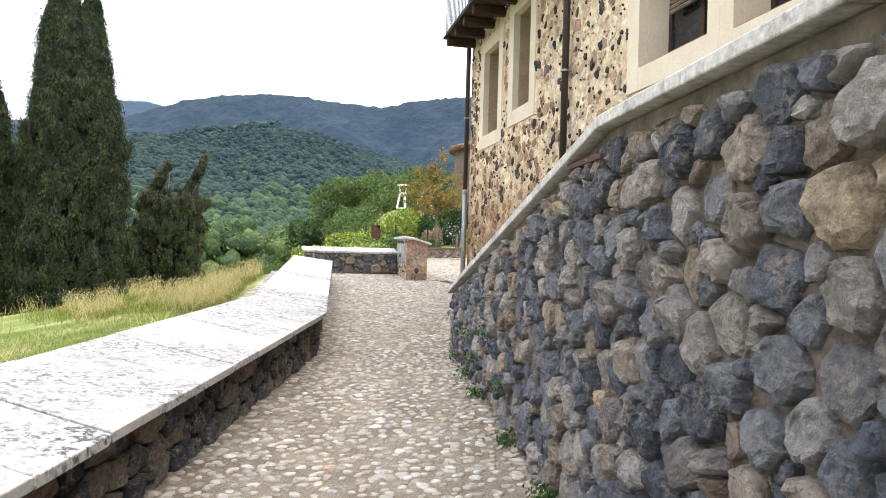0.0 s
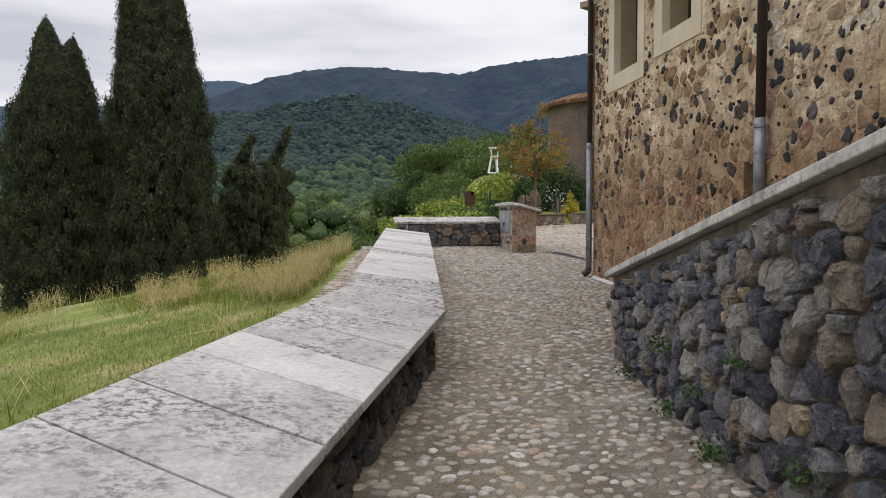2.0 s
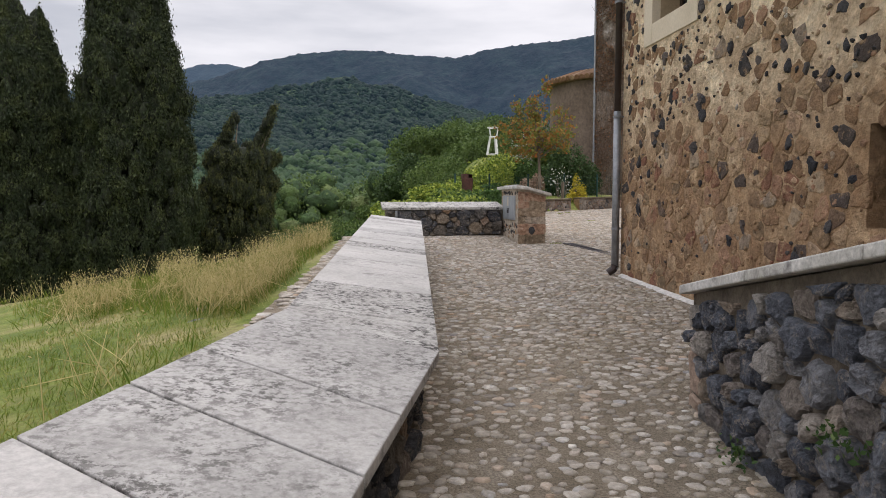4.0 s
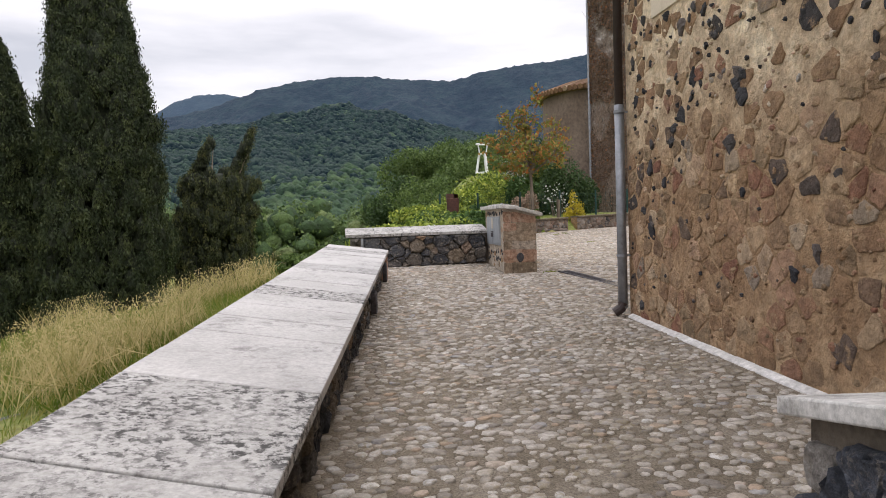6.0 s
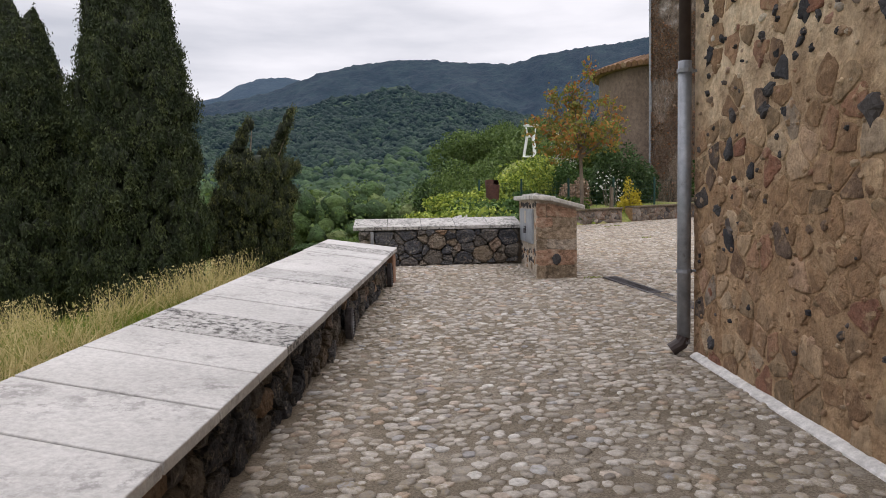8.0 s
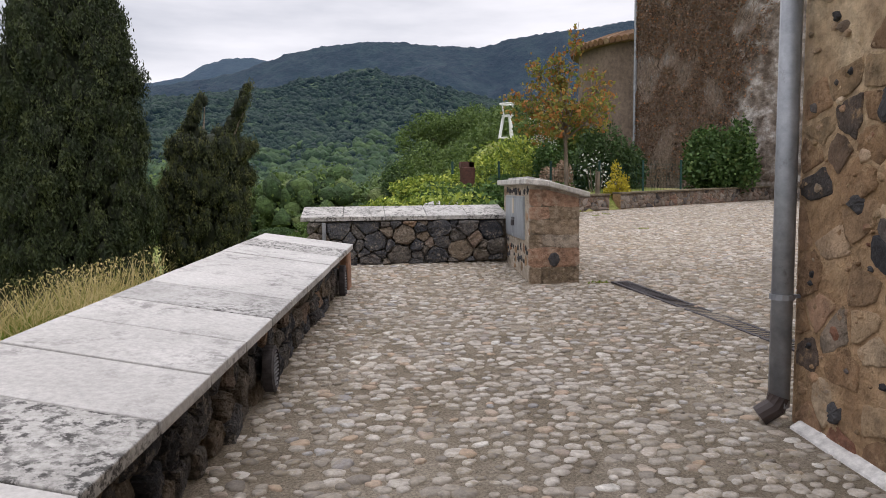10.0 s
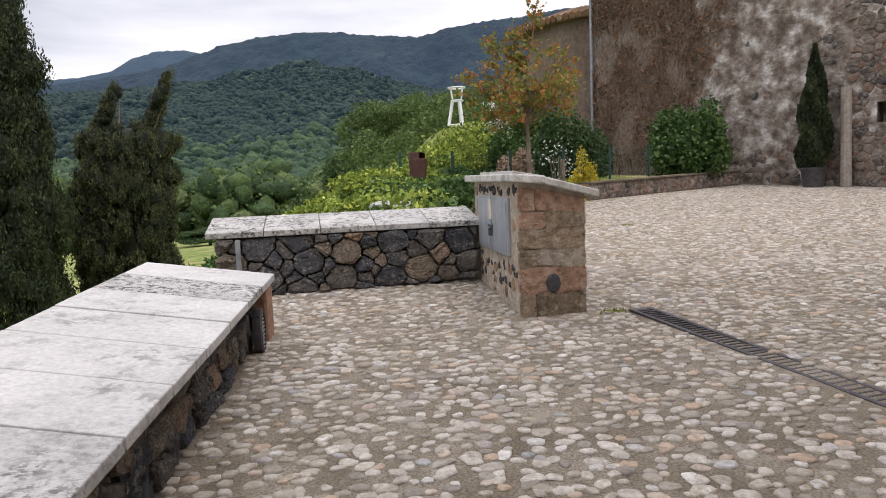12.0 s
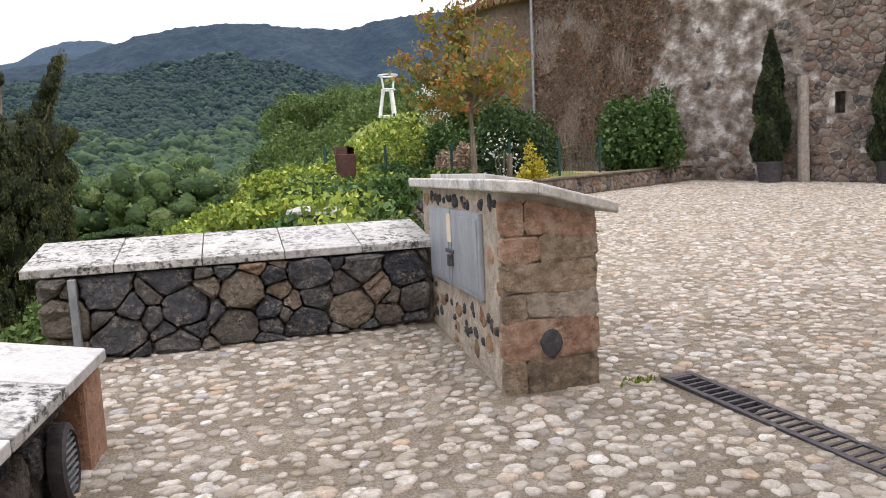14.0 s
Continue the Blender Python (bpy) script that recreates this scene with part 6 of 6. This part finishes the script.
# ---- pieces of walls and paving ----
def build_house_stones():
    rng = np.random.default_rng(300)
    holder = empty("facade_stones", HF, "", "")
    holder.parent = house
    holder.matrix_parent_inverse = HF.inverted()

    def free(c, pad=0.02):
        x, z = np.mean([q[0] for q in c]), np.mean([q[1] for q in c])
        for h in WINDOWS:
            if h[0] - 0.3 < x < h[1] + 0.3 and h[2] - 0.3 < z < h[3] + 0.3:
                return False
        return not (NICHE[0] - 0.03 < x < NICHE[1] + 0.03 and NICHE[2] < z < NICHE[3] + 0.05)

    def worn(c):
        """The outline of a stone with its edges chipped in and out."""
        mid, out = np.mean(c, axis=0), []
        for a, b in zip(c, c[1:] + c[:1]):
            a, b = np.array(a), np.array(b)
            for f in (0.0, 0.5) if np.hypot(*(b - a)) > 0.09 else (0.0,):
                p = a + (b - a) * f
                k = (0.94 if f == 0.0 else 0.96) + 0.2 * (rng.random() - 0.5)
                out.append(tuple(mid + (p - mid) * k))
        return out

    pts = scatter(rng, 0, 7.2, 0.22, 6.0, 0.26, 0.16, 0.36)
    cells = [c for c in clip_cells(pts, [(0, 0.2), (7.2, 0.2), (7.2, 6.0), (0, 6.0)]) if free(c)]
    cells = [c for c in cells if rng.random() < (0.8 if np.mean([q[1] for q in c]) < 2.3 else 0.4)]
    cells.sort(key=lambda c: (np.mean([q[1] for q in c]) - 1.2) ** 2 + (np.mean([q[0] for q in c]) - 2.0) ** 2)
    near, rest = cells[:300], cells[300:]
    for c in near:
        g = stone_geometry(worn(c), rng, 0.004 + 0.014 * rng.random() ** 1.5, 0.007, 0.3, flat=True)
        if g:
            mesh_object("stone", *g, M_HSTONE, holder, smooth=True)
    jv, jf = [], []
    for c in rest:
        g = stone_geometry(worn(c), rng, 0.004 + 0.02 * rng.random() ** 1.5, 0.007, 0.3, flat=True)
        if g:
            o = len(jv)
            jv += g[0]
            jf += [tuple(i + o for i in f) for f in g[1]]
    # small spalls pressed into the joints
    for i in range(1800):
        x, z, r = rng.uniform(0.05, 7.2), rng.uniform(0.3, 6.0), 0.012 + 0.03 * rng.random() ** 2
        if free([(x, z)]):
            k = rng.integers(6, 9)
            g = stone_geometry([(x + r * 1.3 * (0.5 + 0.7 * rng.random()) * math.cos(a), z + r * (0.5 + 0.7 * rng.random()) * math.sin(a)) for a in (2 * math.pi * j / k for j in range(k))], rng, 0.0, 0.011, 0.3)
            if g:
                o = len(jv)
                jv += g[0]
                jf += [tuple(q + o for q in f) for f in g[1]]
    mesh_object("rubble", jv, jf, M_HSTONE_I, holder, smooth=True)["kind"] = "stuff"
    # small dark basalt pieces pressed into the mortar
    jv, jf = [], []
    for i in range(2600):
        x, z = rng.uniform(0.1, 10), rng.uniform(0.4, 7.5)
        if rng.random() > (0.13 if z < 1.7 else 0.28 if z < 2.4 else 0.62) * (1.0 if x > 0.8 else 1.5):
            continue
        if not free([(x, z)]):
            continue
        r = 0.016 + 0.075 * rng.random() ** 3.2
        k = rng.integers(7, 11)
        poly = [(x + r * (0.45 + 0.85 * rng.random()) * math.cos(a), z + r * 1.15 * (0.45 + 0.85 * rng.random()) * math.sin(a)) for a in (2 * math.pi * j / k for j in range(k))]
        g = stone_geometry(poly, rng, 0.0, 0.02, 0.3)
        if g:
            o = len(jv)
            jv += g[0]
            jf += [tuple(i + o for i in f) for f in g[1]]
    mesh_object("basalt_chip", jv, jf, M_HDARK, holder)["kind"] = "stuff"


build_house_stones()


def build_far_stones():
    rng = np.random.default_rng(310)
    m = frame_at(13.2, 37.0, 0, 5.4, -8.3)
    holder = tagged(empty("old_wall_stones", m, "", ""), "exposed rubble stones of the weathered old wall", "wall stones", kind="structure")
    pts, rad = packed(rng, 3.5, 14, 0.9, 8.5, 0.045, 0.12, 12000, 1.4)
    cells = clip_cells(pts, [(3.5, 0.9), (15, 0.9), (15, 8.5), (3.5, 8.5)], rad)
    keep = []
    for c in cells:
        x, z = np.mean([q[0] for q in c]), np.mean([q[1] for q in c])
        p = min(0.95, 0.02 + 0.6 * max(0, x - 7.4) + 0.45 * max(0, 2.6 - z))
        if rng.random() < p and not (8.8 < x < 9.3 and 2.5 < z < 3.5):
            keep.append(c)
    stones(holder, keep, rng, 0.009, 0.022, M_FSTONE, M_FSTONE_I, keep=lambda p: p[0] < 10 and p[1] < 4, rough=0.3, limit=300, flat=True)


build_far_stones()


def pebble_verts(rng, sides, rings=3):
    """One low rounded cobble: rim, shoulder and crown."""
    a = np.arange(sides) * 2 * np.pi / sides
    w = 0.78 + 0.4 * rng.random(sides)
    v = []
    for s, h in ((1.0, -0.3), (0.93, 0.6), (0.62, 0.97)) if rings == 3 else ((1.0, -0.3), (0.82, 0.8)):
        v.append(np.stack([np.cos(a) * w * s, np.sin(a) * w * s, np.full(sides, h)], 1))
    v.append(np.array([[0, 0, 1.0]]))
    return np.concatenate(v)


def pebble_faces(sides, rings=3):
    f = []
    for r in range(rings - 1):
        for j in range(sides):
            a, b = r * sides + j, r * sides + (j + 1) % sides
            f.append((a, b, b + sides, a + sides))
    for j in range(sides):
        f.append(((rings - 1) * sides + j, (rings - 1) * sides + (j + 1) % sides, rings * sides))
    return f


def on_lane(x, y):
    if y < 19.6 and x < bench_right(y) - 0.1:
        return False
    if y >= 19.6 and y < 20.75 and x < 1.7:
        return False
    if y >= 20.75 and x < edge_x(max(y, 21.6)) + 0.1:
        return False
    if y < 8.95 and x > 2.7 - (8.93 - y) * 0.168:
        return False
    s = 14.65 - y
    if s > -0.0 and x > 4.713 - 0.055 * s - 0.09:
        return False
    if 4.33 < x < 4.97 and 19.0 < y < 21.2:
        return False
    if 14.8 < y < 18.98 and abs(x - (5.37 + (18.95 - y) * 0.105)) < 0.125:
        return False
    u = (x - 13.2) * 0.838 + (y - 37.0) * 0.545
    if u > -0.05:
        return False
    if y > 28.3 and (y - 28.35) > (x - 6.9) * 0.46 - 0.05:
        return False
    return True


def build_cobbles():
    rng = np.random.default_rng(320)
    spots = []
    y = 0.2
    while y < 33:
        far = y > 21
        dy = 0.076 if not far else 0.085
        x = -2.0 + rng.random() * 0.1
        while x < 20:
            wide = 0.102 if not far else 0.115
            px, py = x + rng.normal() * 0.018, y + rng.normal() * 0.02
            if on_lane(px, py) and rng.random() < 0.94:
                spots.append((px, py, far or x > 8))
            x += wide * (0.8 + 0.4 * rng.random())
        y += dy
    near = [i for i, (x, y, f) in enumerate(spots) if 15.9 < y < 17.9 and 2.45 < x < 4.3][:300]
    near_set = set(near)
    protos = []
    faces9 = pebble_faces(9)
    for i in range(12):
        me = bpy.data.meshes.new("cobble")
        me.from_pydata([tuple(v) for v in pebble_verts(rng, 9)], [], faces9)
        me.materials.append(M_COBBLE)
        me.polygons.foreach_set("use_smooth", [True] * len(me.polygons))
        protos.append(me)
    V, F, base = [], [], 0
    for i, (x, y, far) in enumerate(spots):
        a = rng.normal() * 0.6
        k = (0.56 + 0.66 * rng.random()) * float(np.interp(y, [8, 13], [0.96, 1.14]))
        sx, sy, h = 0.046 * k, 0.035 * k * (0.85 + 0.35 * rng.random()), 0.006 + 0.006 * rng.random()
        if far:
            sx, sy = sx * 1.08, sy * 1.05
        z = path_z(y) + 0.001
        if i in near_set:
            ob = new("cobble", protos[i % 12])
            ob.parent = pavement
            ob.matrix_basis = Matrix.LocRotScale((x, y, z), Euler((rng.normal() * 0.05, rng.normal() * 0.05, a)), (sx, sy, h))
            continue
        n, rings = (6, 2) if far else (7, 3)
        v = pebble_verts(rng, n, rings) * np.array([sx, sy, h])
        c, s = math.cos(a), math.sin(a)
        V.append(np.stack([v[:, 0] * c - v[:, 1] * s + x, v[:, 0] * s + v[:, 1] * c + y, v[:, 2] + z + v[:, 0] * rng.normal() * 0.05], 1))
        F += [tuple(q + base for q in f) for f in (FACES7 if rings == 3 else FACES6)]
        base += len(v)
    mesh_object("cobbles", np.concatenate(V).tolist(), F, M_COBBLE_I, pavement, smooth=True)["kind"] = "stuff"
    V, F, base = [], [], 0
    for i in range(900):
        y = rng.uniform(10.6, 19.0)
        x = edge_x(y) + 0.1 - rng.uniform(0.0, 0.75)
        v = pebble_verts(rng, 7) * np.array([0.048, 0.038, 0.011]) * (0.7 + 0.5 * rng.random())
        V.append(v + np.array([x, y, path_z(y) + 0.205]))
        F += [tuple(q + base for q in f) for f in FACES7]
        base += len(v)
    mesh_object("cobbles", np.concatenate(V).tolist(), F, M_COBBLE_I, outer, smooth=True)["kind"] = "stuff"


FACES7, FACES6 = pebble_faces(7), pebble_faces(6, 2)
build_cobbles()
